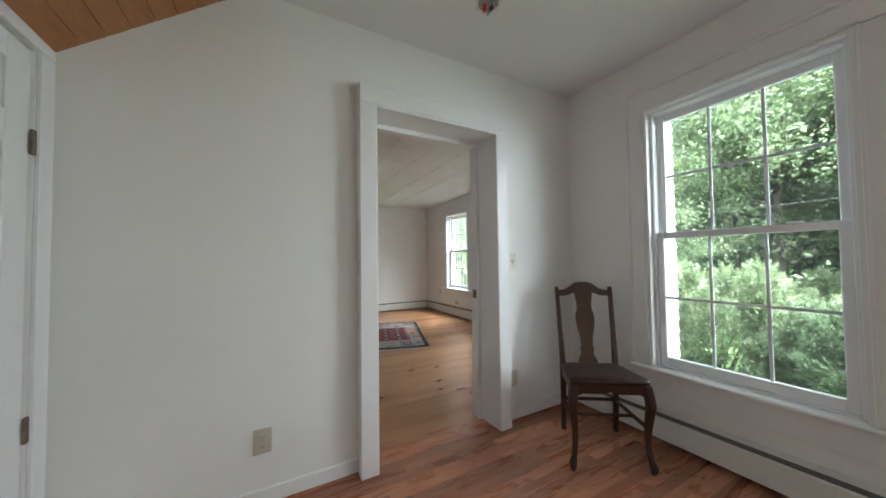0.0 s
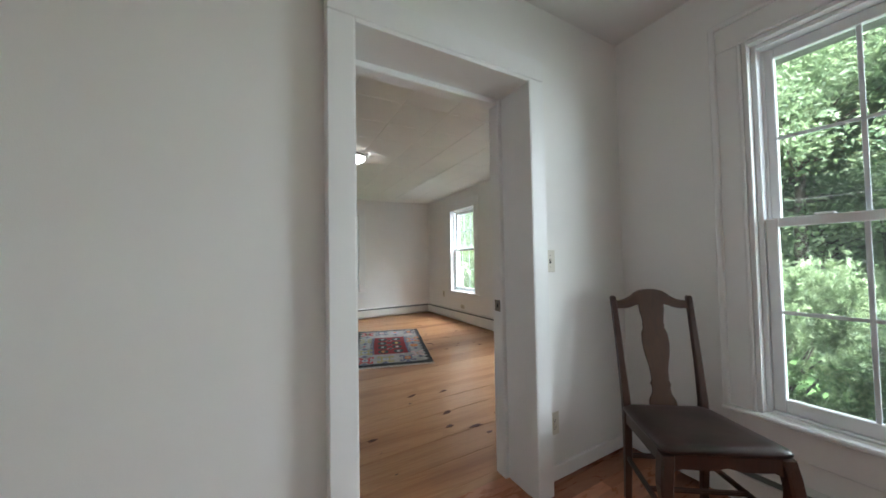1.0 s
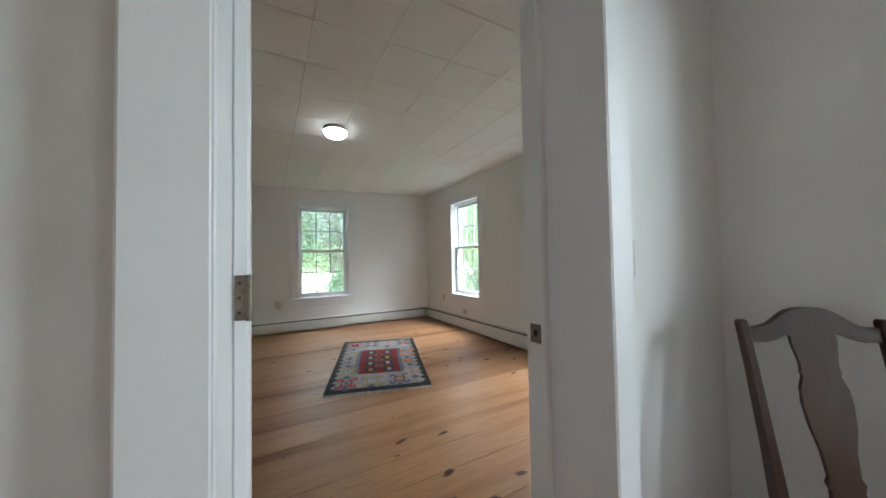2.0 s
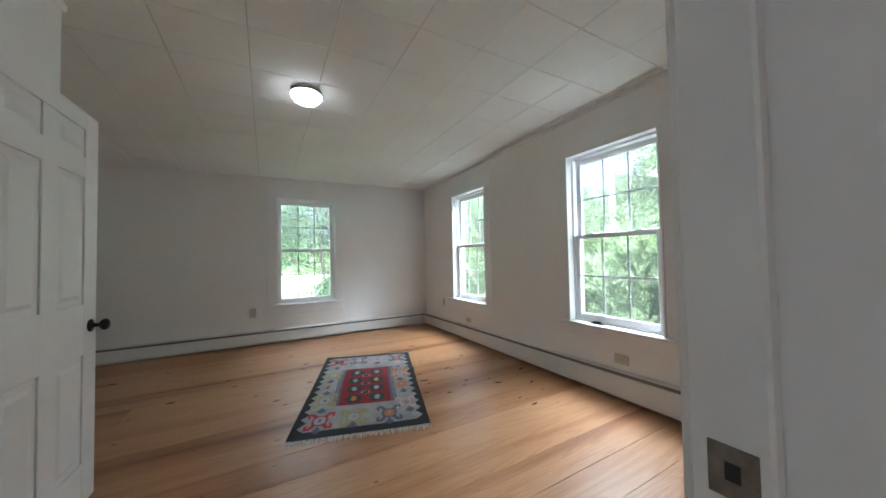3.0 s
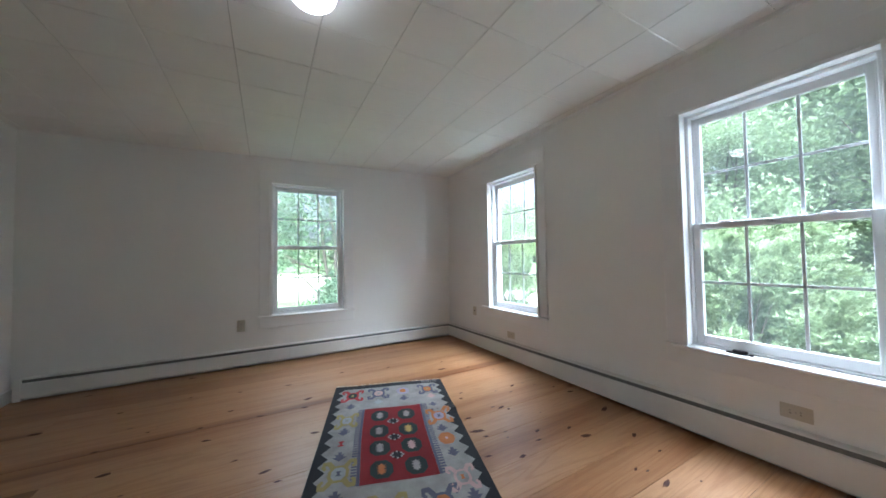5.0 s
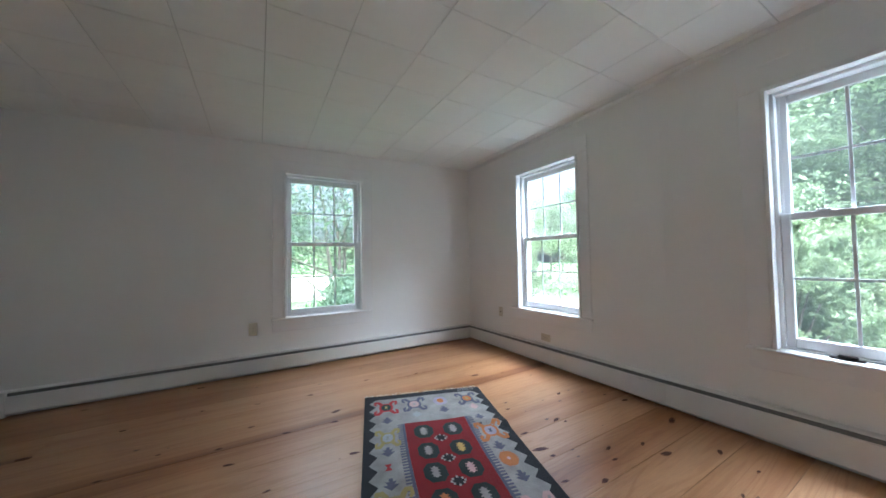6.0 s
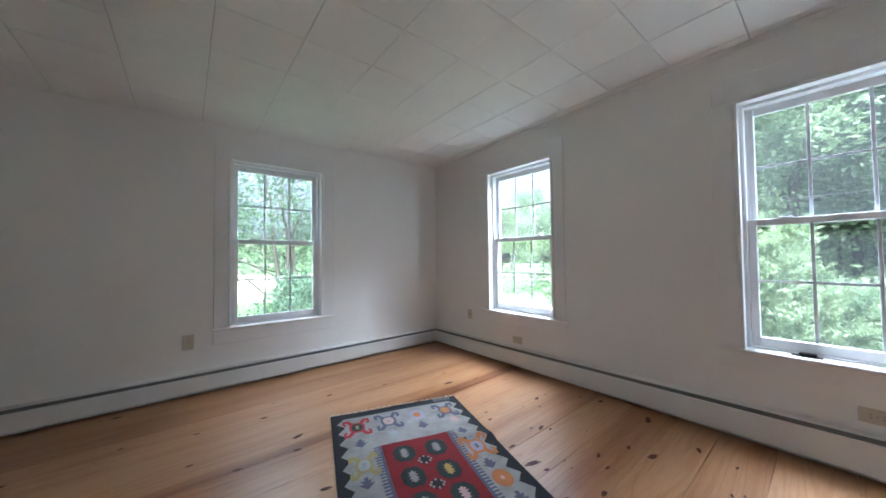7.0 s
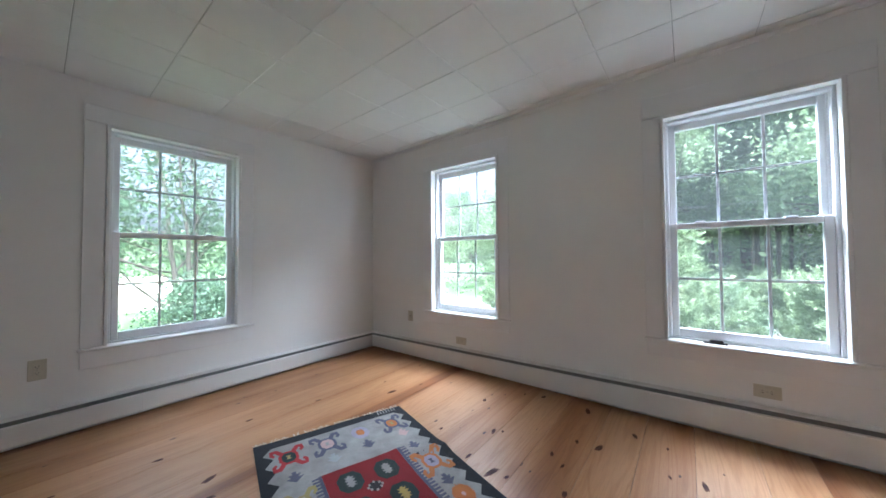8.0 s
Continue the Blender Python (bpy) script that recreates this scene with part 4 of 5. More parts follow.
apron = [(-fw + 0.02, FRONT - 0.024), (-fw + 0.02, FRONT - 0.085)] + [(x * fw, FRONT - 0.085 + 0.016 * (1 - abs(x) ** 2) + 0.006 * math.cos(9 * x)) for x in (-0.75, -0.5, -0.25, 0, 0.25, 0.5, 0.75)] + [(fw - 0.02, FRONT - 0.085), (fw - 0.02, FRONT - 0.024)]
part("front_rail", prism(apron, 0.020, lambda u, d, z: ch(u, hf + 0.012 - d, z)), M_CHAIR, chair)
part("back_rail", bar_box(ch(-bw, -hf, SEAT - 0.05), ch(bw, -hf, SEAT - 0.05), 0.020, 0.056), M_CHAIR, chair)
# leather seat: a low cushion with rolled edge
bm = bmesh.new()
rings = []
N = 28
for inset, z in ((0.012, SEAT - 0.024), (-0.004, SEAT - 0.018), (-0.008, SEAT - 0.006), (0.0, SEAT + 0.004), (0.018, SEAT + 0.010), (0.06, SEAT + 0.013), (0.12, SEAT + 0.012), (0.17, SEAT + 0.011)):
    r = []
    for k in range(N):
        a = 2 * math.pi * k / N
        c, s_ = math.cos(a), math.sin(a)
        e = 0.16
        uu, vv = math.copysign(abs(c) ** e, c), math.copysign(abs(s_) ** e, s_)
        depth = hf + 0.018 - inset
        wv = (fw + 0.014 + (bw - fw) * (1 - (vv + 1) / 2)) - inset
        r.append(bm.verts.new(ch(uu * wv, vv * depth + 0.004, seat_z(vv * depth, z))))
    rings.append(r)
for p, q in zip(rings, rings[1:]):
    for k in range(N):
        bm.faces.new((p[k], p[(k + 1) % N], q[(k + 1) % N], q[k]))
bm.faces.new(rings[0][::-1])
bm.faces.new(rings[-1])
part("seat", bm, M_LEATHER, chair, "worn black-brown leather seat pad", smooth=True)


def back_plane(u, d, z):
    """Points in the raked plane of the back."""
    f = (z - SEAT) / (0.955 - SEAT)
    return ch(u, -hf - 0.002 - 0.098 * f - d, z)


half = [(0.062, SEAT + 0.005), (0.060, 0.47), (0.040, 0.505), (0.038, 0.53), (0.047, 0.545), (0.036, 0.56), (0.042, 0.62), (0.056, 0.68), (0.062, 0.735), (0.060, 0.775),
        (0.046, 0.805), (0.052, 0.815), (0.046, 0.83), (0.050, 0.85), (0.058, 0.89), (0.060, 0.925)]
outline = [(-u, z) for u, z in half] + [(u, z) for u, z in half[::-1]]
part("splat", prism(outline, 0.011, back_plane, 0.0015), M_SPLAT, chair, "vase-shaped reddish wood splat")
W2 = bw + 0.006
top = [(0.0, 0.992), (0.15, 0.991), (0.30, 0.985), (0.42, 0.974), (0.52, 0.959), (0.62, 0.945), (0.74, 0.938), (0.87, 0.936)]
under = [(0.87, 0.897), (0.72, 0.897), (0.58, 0.902), (0.46, 0.912), (0.30, 0.920), (0.0, 0.922)]
crest = [(-W2, 0.897), (-W2, 0.936)] + [(-x * W2, z) for x, z in top[::-1]] + [(x * W2, z) for x, z in top[1:]] + [(W2, 0.936), (W2, 0.897)] + \
    [(x * W2, z) for x, z in under] + [(-x * W2, z) for x, z in under[::-1][1:]]
part("crest_rail", prism(crest, 0.020, lambda u, d, z: back_plane(u, d - 0.004, z), 0.002), M_SPLAT, chair, "arched crest rail")


# ---------------------------------------------------------------- rug
R_D, R_C, R_B, R_A = Vector((1.479, 5.114)), Vector((2.375, 4.844)), Vector((2.899, 6.480)), Vector((2.005, 6.790))


def rug_xy(u, v):
    bow = 0.010 * math.sin(v * 9.0) * (1 - abs(2 * u - 1)) + (0.018 * math.exp(-((v - 0.66) / 0.03) ** 2) * max(0.0, u - 0.7))
    p = (R_D * (1 - u) + R_C * u) * (1 - v) + (R_A * (1 - u) + R_B * u) * v
    return p.x + bow, p.y - 0.006 * math.sin(u * 11 + 1) * (1 - abs(2 * v - 1))


def rug_z(u, v):
    """Soft undulations, and one small fold near the right edge."""
    return 0.0035 + 0.0022 * (1 + math.sin(u * 7.0 + v * 3.0) * math.sin(v * 8.0 + u)) + 0.012 * math.exp(-((v - 0.69 + 0.25 * (u - 0.8)) / 0.022) ** 2) * max(0.0, min(1.0, (u - 0.66) / 0.2))


rug = thing("rug", (2.19, 5.80, 0.0), "flat-woven wool rug, dark border, red centre, hooked motifs", "rug")
WOOL = {"dark": wool("wool_charcoal", (0.017, 0.018, 0.021)), "cream": wool("wool_cream", (0.30, 0.285, 0.27), 0.34), "red": wool("wool_red", (0.20, 0.008, 0.012)),
        "crimson": wool("wool_crimson", (0.36, 0.03, 0.035)), "olive": wool("wool_olive", (0.32, 0.26, 0.10)), "slate": wool("wool_slate", (0.10, 0.10, 0.15)),
        "orange": wool("wool_orange", (0.45, 0.16, 0.05)), "green": wool("wool_bottle_green", (0.02, 0.035, 0.033)), "pink": wool("wool_pink", (0.50, 0.33, 0.31)),
        "yellow": wool("wool_yellow", (0.45, 0.32, 0.09)), "grey": wool("wool_grey", (0.34, 0.35, 0.36)), "lilac": wool("wool_lilac", (0.34, 0.30, 0.38))}
RUG_W, RUG_L = 0.93, 1.72


def woven(name, polys, colour, lift, label="", parent=None):
    """Flat-woven areas: outlines in (u, v), cut into a fine net so that they follow the rug's waves, with a thin rim."""
    bm = bmesh.new()
    for poly in polys:
        verts = [bm.verts.new((u, v, 0.0)) for u, v in poly]
        bm.faces.new(verts)
    for axis, n in ((0, 24), (1, 48)):
        for k in range(1, n):
            co, no = [0, 0, 0], [0, 0, 0]
            co[axis], no[axis] = k / n, 1
            ext = [v.co[axis] for v in bm.verts]
            if min(ext) < k / n < max(ext):
                bmesh.ops.bisect_plane(bm, geom=bm.verts[:] + bm.edges[:] + bm.faces[:], plane_co=co, plane_no=no)
    rim = bmesh.ops.extrude_face_region(bm, geom=bm.faces[:])
    top = {e for e in rim["geom"] if isinstance(e, bmesh.types.BMVert)}
    for v in bm.verts:
        u, w = v.co.x, v.co.y
        x, y = rug_xy(u, w)
        v.co = (x, y, rug_z(u, w) + (lift if v in top else (lift - 0.0012 if lift > 0.0015 else -rug_z(u, w) + 0.0005)))
    return part(name, bm, WOOL[colour], parent or rug, label)


def rect(u0, u1, v0, v1):
    return [(u0, v0), (u1, v0), (u1, v1), (u0, v1)]


border = woven("border", [rect(0, 1, 0, 1)], "dark", 0.001, "charcoal wool border")
teeth = 13
left_edge, right_edge = [], []
for k in range(teeth):
    v0 = 0.045 + 0.91 * k / teeth
    v1 = 0.045 + 0.91 * (k + 1) / teeth
    left_edge += [(0.088, v0 + 0.004), (0.038, (v0 + v1) / 2)]
    right_edge += [(0.912, v0 + 0.004), (0.962, (v0 + v1) / 2)]
field_poly = left_edge + [(0.088, 0.957), (0.912, 0.957)] + right_edge[::-1]
field = woven("field", [field_poly[::-1]], "cream", 0.0021, "cream wool field with saw-tooth edge")
panel_u0, panel_u1, panel_v0, panel_v1 = 0.285, 0.725, 0.245, 0.722
centre = woven("centre_panel", [rect(panel_u0, panel_u1, panel_v0, panel_v1)], "red", 0.0030, "deep red wool centre panel")
comb = []
for k in range(34):
    v = panel_v0 + (panel_v1 - panel_v0) * (k + 0.2) / 34
    d = 0.0075
    comb += [rect(panel_u0 - 0.052, panel_u0 - 0.018, v, v + d), rect(panel_u1 + 0.018, panel_u1 + 0.052, v, v + d)]
comb += [rect(panel_u0 - 0.018, panel_u0 - 0.001, panel_v0, panel_v1), rect(panel_u1 + 0.001, panel_u1 + 0.018, panel_v0, panel_v1)]
woven("comb_edge", comb, "slate", 0.0028, "slate toothed edging")


def motif(cu, cv, pieces):
    """Pieces: colour, lift, outlines in centimetres about the centre."""
    first = None
    for colour, lift, polys in pieces:
        shapes = [[(cu + x / 100 / RUG_W, cv + y / 100 / RUG_L) for x, y in poly] for poly in polys]
        ob = woven("motif", shapes, colour, lift, parent=first)
        first = first or ob


def octagon(a, b):
    return [(-a, -b * 0.45), (-a * 0.5, -b), (a * 0.5, -b), (a, -b * 0.45), (a, b * 0.45), (a * 0.5, b), (-a * 0.5, b), (-a, b * 0.45)]


def hook(sx, sy, s=1.0):
    """A stepped arm that curls over at its end."""
    pts = [(1.4, 3.0), (3.4, 1.6), (5.9, 5.2), (7.0, 5.4), (7.2, 4.4), (6.2, 3.6), (7.2, 2.5), (9.0, 4.0), (8.6, 7.2), (5.0, 7.4), (3.0, 5.4)]
    poly = [(sx * x * s * 0.88, sy * y * s * 1.3) for x, y in pts]
    return poly if sx * sy > 0 else poly[::-1]


def burst(s=1.0):
    """Serrated flanks of a medallion."""
    out = []
    for sy in (-1, 1):
        for k in range(-2, 3):
            x = k * 1.1
            tri = [((x - 0.5) * s, sy * 3.6 * s), ((x + 0.5) * s, sy * 3.6 * s), (x * s, sy * (6.6 - abs(k) * 0.8) * s)]
            out.append(tri if sy > 0 else tri[::-1])
    for sx in (-1, 1):
        for k in (-1, 0, 1):
            y = k * 1.2
            tri = [(sx * 3.0 * s, (y - 0.5) * s), (sx * 4.8 * s, y * s), (sx * 3.0 * s, (y + 0.5) * s)]
            out.append(tri if sx > 0 else tri[::-1])
    return out


def hooked(cu, cv, arms, heart, eye, s=1.0):
    s *= 1.2
    motif(cu, cv, [(arms, 0.0031, [hook(a, b, s) for a in (-1, 1) for b in (-1, 1)] + burst(s) + [octagon(4.4 * s, 5.6 * s)]),
                   (heart, 0.0036, [octagon(3.1 * s, 4.2 * s)]),
                   (eye, 0.0042, [[(-1.2 * s, -1.6 * s), (1.2 * s, -1.6 * s), (0.4 * s, 0), (1.2 * s, 1.6 * s), (-1.2 * s, 1.6 * s), (-0.4 * s, 0)]])])


def fir(cu, cv, colour="slate", s=1.0):
    motif(cu, cv, [(colour, 0.0031, [[(-3.0 * s, -0.6 * s), (0, -3.4 * s), (3.0 * s, -0.6 * s), (1.2 * s, -0.4 * s), (2.2 * s, 1.4 * s), (0.7 * s, 1.2 * s), (0.8 * s, 3.0 * s), (-0.8 * s, 3.0 * s),
                                      (-0.7 * s, 1.2 * s), (-2.2 * s, 1.4 * s), (-1.2 * s, -0.4 * s)]])])


hooked(0.18, 0.125, "crimson", "grey", "slate", 1.0)
hooked(0.425, 0.130, "olive", "grey", "cream", 1.0)
hooked(0.70, 0.130, "slate", "orange", "cream", 1.02)
hooked(0.165, 0.315, "olive", "grey", "slate", 1.0)
hooked(0.160, 0.640, "olive", "grey", "cream", 0.85)
hooked(0.165, 0.875, "crimson", "green", "olive", 0.92)
hooked(0.385, 0.880, "slate", "pink", "cream", 0.92)
hooked(0.830, 0.880, "slate", "orange", "olive", 0.88)
hooked(0.850, 0.600, "orange", "lilac", "slate", 0.95)
hooked(0.845, 0.215, "pink", "cream", "orange", 0.85)
motif(0.600, 0.885, [("lilac", 0.0031, [octagon(5.0, 6.4)] + burst(1.25)), ("orange", 0.0037, [octagon(2.4, 3.3)])])
motif(0.845, 0.430, [("orange", 0.0031, [octagon(4.8, 6.2)] + burst(1.2)), ("pink", 0.0037, [octagon(0.9, 1.3)])])
motif(0.150, 0.480, [("crimson", 0.0031, [[(-2.0, -2.6), (2.0, -2.6), (0.5, 0), (2.0, 2.6), (-2.0, 2.6), (-0.5, 0)]])])
for cu, cv, c in ((0.165, 0.215, "slate"), (0.155, 0.405, "slate"), (0.155, 0.560, "slate"), (0.165, 0.765, "slate"), (0.425, 0.065, "slate"), (0.18, 0.052, "slate"), (0.70, 0.062, "slate"),
                  (0.850, 0.345, "slate"), (0.840, 0.505, "slate"), (0.835, 0.705, "slate"), (0.845, 0.800, "pink"), (0.870, 0.140, "slate"), (0.60, 0.805, "slate"), (0.385, 0.79, "grey")):
    fir(cu, cv, c, 1.35)


def comb_star(s=1.0):
    """A narrow upright figure with three pairs of barbs."""
    right = [(0.5, -4.4), (0.9, -3.3), (2.3, -3.5), (1.2, -1.9), (2.7, -1.3), (1.1, 0.0), (2.7, 1.3), (1.2, 1.9), (2.3, 3.5), (0.9, 3.3), (0.5, 4.4)]
    return [(x * s, y * s) for x, y in right] + [(-x * s, y * s) for x, y in right[::-1]]


for row, v in enumerate((0.305, 0.420, 0.530, 0.650)):
    for col, u in enumerate((0.405, 0.605)):
        c = {(0, 0): "orange", (2, 1): "yellow", (1, 1): "pink"}.get((row, col), "cream")
        motif(u, v, [("green", 0.0038, [octagon(6.0, 7.4)]), (c, 0.0045, [comb_star(1.0)])])
for v in (0.365, 0.475, 0.592):
    motif(0.505, v + 0.005, [("dark", 0.0038, [octagon(2.8, 3.2)]),
                     ("cream", 0.0045, [[(x - 0.55, y - 0.7), (x + 0.55, y - 0.7), (x + 0.55, y + 0.7), (x - 0.55, y + 0.7)] for x, y in ((-2.4, 1.6), (2.4, 1.6), (-2.4, -1.6), (2.4, -1.6), (0, 3.0), (0, -3.0), (-3.4, 0), (3.4, 0))])])
woven("corner_stripes", [[(0.80 + 0.022 * k, 0.972), (0.808 + 0.022 * k, 0.972), (0.815 + 0.022 * k, 0.999), (0.807 + 0.022 * k, 0.999)] for k in range(7)], "cream", 0.0022, "cream twists across the dark corner")
# fringes: knotted warp ends
bm = bmesh.new()
for edge, n in ((0.0, 150), (1.0, 110)):
    for k in range(n):
        u = (k + random.uniform(0.1, 0.9)) / n
        if edge == 1.0 and random.random() < 0.25:
            continue
        x, y = rug_xy(u, edge)
        out = -1 if edge == 0 else 1
        length = random.uniform(0.03, 0.065) if edge == 0 else random.uniform(0.018, 0.04)
        sway = random.uniform(-0.018, 0.018)
        d = (R_A - R_D).normalized() * out
        s = (R_C - R_D).normalized()
        p0 = Vector((x, y, rug_z(u, edge) - 0.001))
        p1 = p0 + Vector((d.x, d.y, 0)) * length * 0.5 + Vector((s.x, s.y, 0)) * sway * 0.4
        p2 = p0 + Vector((d.x, d.y, 0)) * length + Vector((s.x, s.y, 0)) * sway
        p1.z, p2.z = 0.0045, 0.003
        tube([p0, p1, p2], [0.0028, 0.0026, 0.0018], 4, bm)
part("fringe", bm, wool("wool_fringe", (0.60, 0.56, 0.50)), rug, "knotted cream fringe", kind="stuff")


# ---------------------------------------------------------------- out of doors
def ground_z(x, y):
    return -0.62 - 0.012 * max(0.0, x - 8) + 0.10 * math.sin(x * 0.11) * math.sin(y * 0.09)


xs = [-160, -60, -20, -6, 0, 4, 5, 6, 7, 8, 10, 12, 14, 17, 20, 25, 30, 40, 60, 100, 160]
ys = [-120, -50, -20, -8, -2, 0, 2, 4, 6, 8, 9, 10, 12, 14, 16, 18, 20, 24, 30, 40, 60, 100, 200]
bm = bmesh.new()
net = [[bm.verts.new((x, y, ground_z(x, y))) for y in ys] for x in xs]
for i in range(len(xs) - 1):
    for j in range(len(ys) - 1):
        bm.faces.new((net[i][j], net[i + 1][j], net[i + 1][j + 1], net[i][j + 1]))
structure("ground", bm, M_GRASS, "mown green lawn round the house", "ground")


def strip(name, pts, material, label, category, lift=0.012):
    bm = bmesh.new()
    rows = [[bm.verts.new((x, y, ground_z(x, y) + lift)) for x, y in pair] for pair in pts]
    for p, q in zip(rows, rows[1:]):
        bm.faces.new((p[0], p[1], q[1], q[0]))
    return structure(name, bm, material, label, category)


strip("field", [((-60 + 6 * k, 19.0 + 0.4 * math.sin(k)), (-60 + 6 * k, 50.0)) for k in range(17)], M_FIELD, "pale mown field beyond the lawn", "field", 0.03)
strip("path", [((9.6 + 0.3 * math.sin(k), -8 + 1.5 * k), (12.2 + 0.4 * math.sin(k * 1.3), -8 + 1.5 * k)) for k in range(18)], M_GRAVEL, "pale gravel drive beside the shrubs", "path", 0.02)

clap = setting("siding", "white clapboard siding on the projecting corner", "siding")
for k in range(26):
    z = LOW + 0.02 + k * 0.118
    bm = bmesh.new()
    x0, x1 = AX + 0.155, WX + 0.178
    prof = [(2.688, z), (2.664, z), (2.680, z + 0.126), (2.688, z + 0.126)]
    a = [bm.verts.new((x0, y, zz)) for y, zz in prof]
    b = [bm.verts.new((x1 + (0.010 if i == 1 else 0.0), y, zz)) for i, (y, zz) in enumerate(prof)]
    for q in range(4):
        bm.faces.new((a[q], a[(q + 1) % 4], b[(q + 1) % 4], b[q]))
    bm.faces.new(a)
    bm.faces.new(b[::-1])
    part("clapboard", bm, M_CLAP, clap)


def leaf_cloud(centres, spreads, counts, size, seed, flat=0.8, shape=0.55):
    """Many small folded leaves scattered about centres; returns vertex and face arrays."""
    g = np.random.default_rng(seed)
    pos = np.concatenate([c + g.normal(size=(n, 3)) * s for c, s, n in zip(centres, spreads, counts)])
    n = len(pos)
    d = g.normal(size=(n, 3))
    d[:, 2] = d[:, 2] * flat - 0.25
    d /= np.linalg.norm(d, axis=1)[:, None]
    r = g.normal(size=(n, 3))
    r[:, 2] *= flat
    s = np.cross(d, r)
    s /= np.linalg.norm(s, axis=1)[:, None] + 1e-9
    k = size * g.uniform(0.6, 1.35, size=(n, 1))
    up = np.cross(d, s)
    v = np.stack([pos - d * k, pos + s * k * shape + up * k * 0.18, pos + d * k, pos - s * k * shape + up * k * 0.18], axis=1).reshape(-1, 3)
    f = np.arange(4 * n).reshape(-1, 4)
    return v, np.concatenate([f[:, [0, 1, 2]], f[:, [0, 2, 3]]])


def cloud_mesh(name, v, f, material):
    me = bpy.data.meshes.new(name)
    me.from_pydata(v.tolist(), [], f.tolist())
    me.materials.append(material)
    return me


def grow(seed, height, spread, bare, limbs, stems=1, girth=1.0):
    """Trunk and limbs as one mesh, and the ends of the limbs."""
    g = random.Random(seed)
    bm = bmesh.new()
    tips = []
    for st in range(stems):
        lean = Vector((g.uniform(-1, 1), g.uniform(-1, 1), 0)) * (0.05 if stems == 1 else 0.22) * height
        pts, rad = [], []
        r0 = height * girth * (0.0135 if stems == 1 else 0.0075)
        for k in range(9):
            f = k / 8
            pts.append(lean * f * f * 0.8 + Vector((g.uniform(-1, 1) * 0.018 * height * f, g.uniform(-1, 1) * 0.018 * height * f, height * 0.93 * f)) + Vector((st * 0.18 - 0.09 * (stems - 1), st * 0.11, -0.15 if k == 0 else 0)))
            rad.append(r0 * (1.35 if k == 0 else 1) * (1 - 0.86 * f) + 0.006)
        tube(pts, rad, 8, bm)
        for q in range(limbs):
            f = bare + (0.97 - bare) * (q + g.random()) / limbs
            i = min(7, int(f * 8))
            p = pts[i].lerp(pts[i + 1], f * 8 - i)
            a = g.uniform(0, 2 * math.pi) + q * 2.4
            reach = spread * (1.15 - 0.75 * ((f - bare) / (1 - bare)) ** 1.6) * g.uniform(0.7, 1.1)
            rise = reach * g.uniform(0.15, 0.75)
            e = p + Vector((math.cos(a) * reach, math.sin(a) * reach, rise))
            m = p.lerp(e, 0.5) + Vector((0, 0, -0.08 * reach))
            tube([p, m, e], [rad[i] * 0.45 + 0.004, rad[i] * 0.28 + 0.003, 0.006], 5, bm)
            for w in (0.55, 0.8, 1.0):
                tips.append(p.lerp(e, w) + Vector((g.uniform(-1, 1), g.uniform(-1, 1), g.uniform(-0.5, 0.8))) * spread * 0.18)
        tips.append(pts[-1])
    return bm, tips


def tree(name, seed, height, spread, leaves, size, material, label, bare=0.3, limbs=22, group="garden trees", fluff=0.125, stems=1, girth=1.0):
    t = thing(name, (0, 0, 0), label, "tree", group)
    bm, tips = grow(seed, height, spread, bare, limbs, stems, girth)
    part("trunk", bm, M_BARK, t, "grey-brown bark", smooth=True)
    per = max(1, leaves // len(tips))
    c = np.array([list(p) for p in tips])
    v, f = leaf_cloud(c, [np.array((spread, spread, spread * 0.8)) * fluff] * len(c), [per] * len(c), size, seed)
    link_mesh("crown", cloud_mesh("crown", v, f, material), None, t, kind="stuff")
    return t


def stand(t, x, y, turn=0.0, s=1.0):
    t.matrix_world = pose(x, y, ground_z(x, y) - 0.02, 0, 0, turn) @ Matrix.Scale(s, 4)


def copy_at(t, x, y, turn, s):
    c = copy_thing(t, pose(x, y, ground_z(x, y) - 0.02, 0, 0, turn))
    c.scale = (s, s, s * random.uniform(0.92, 1.1))
    return c


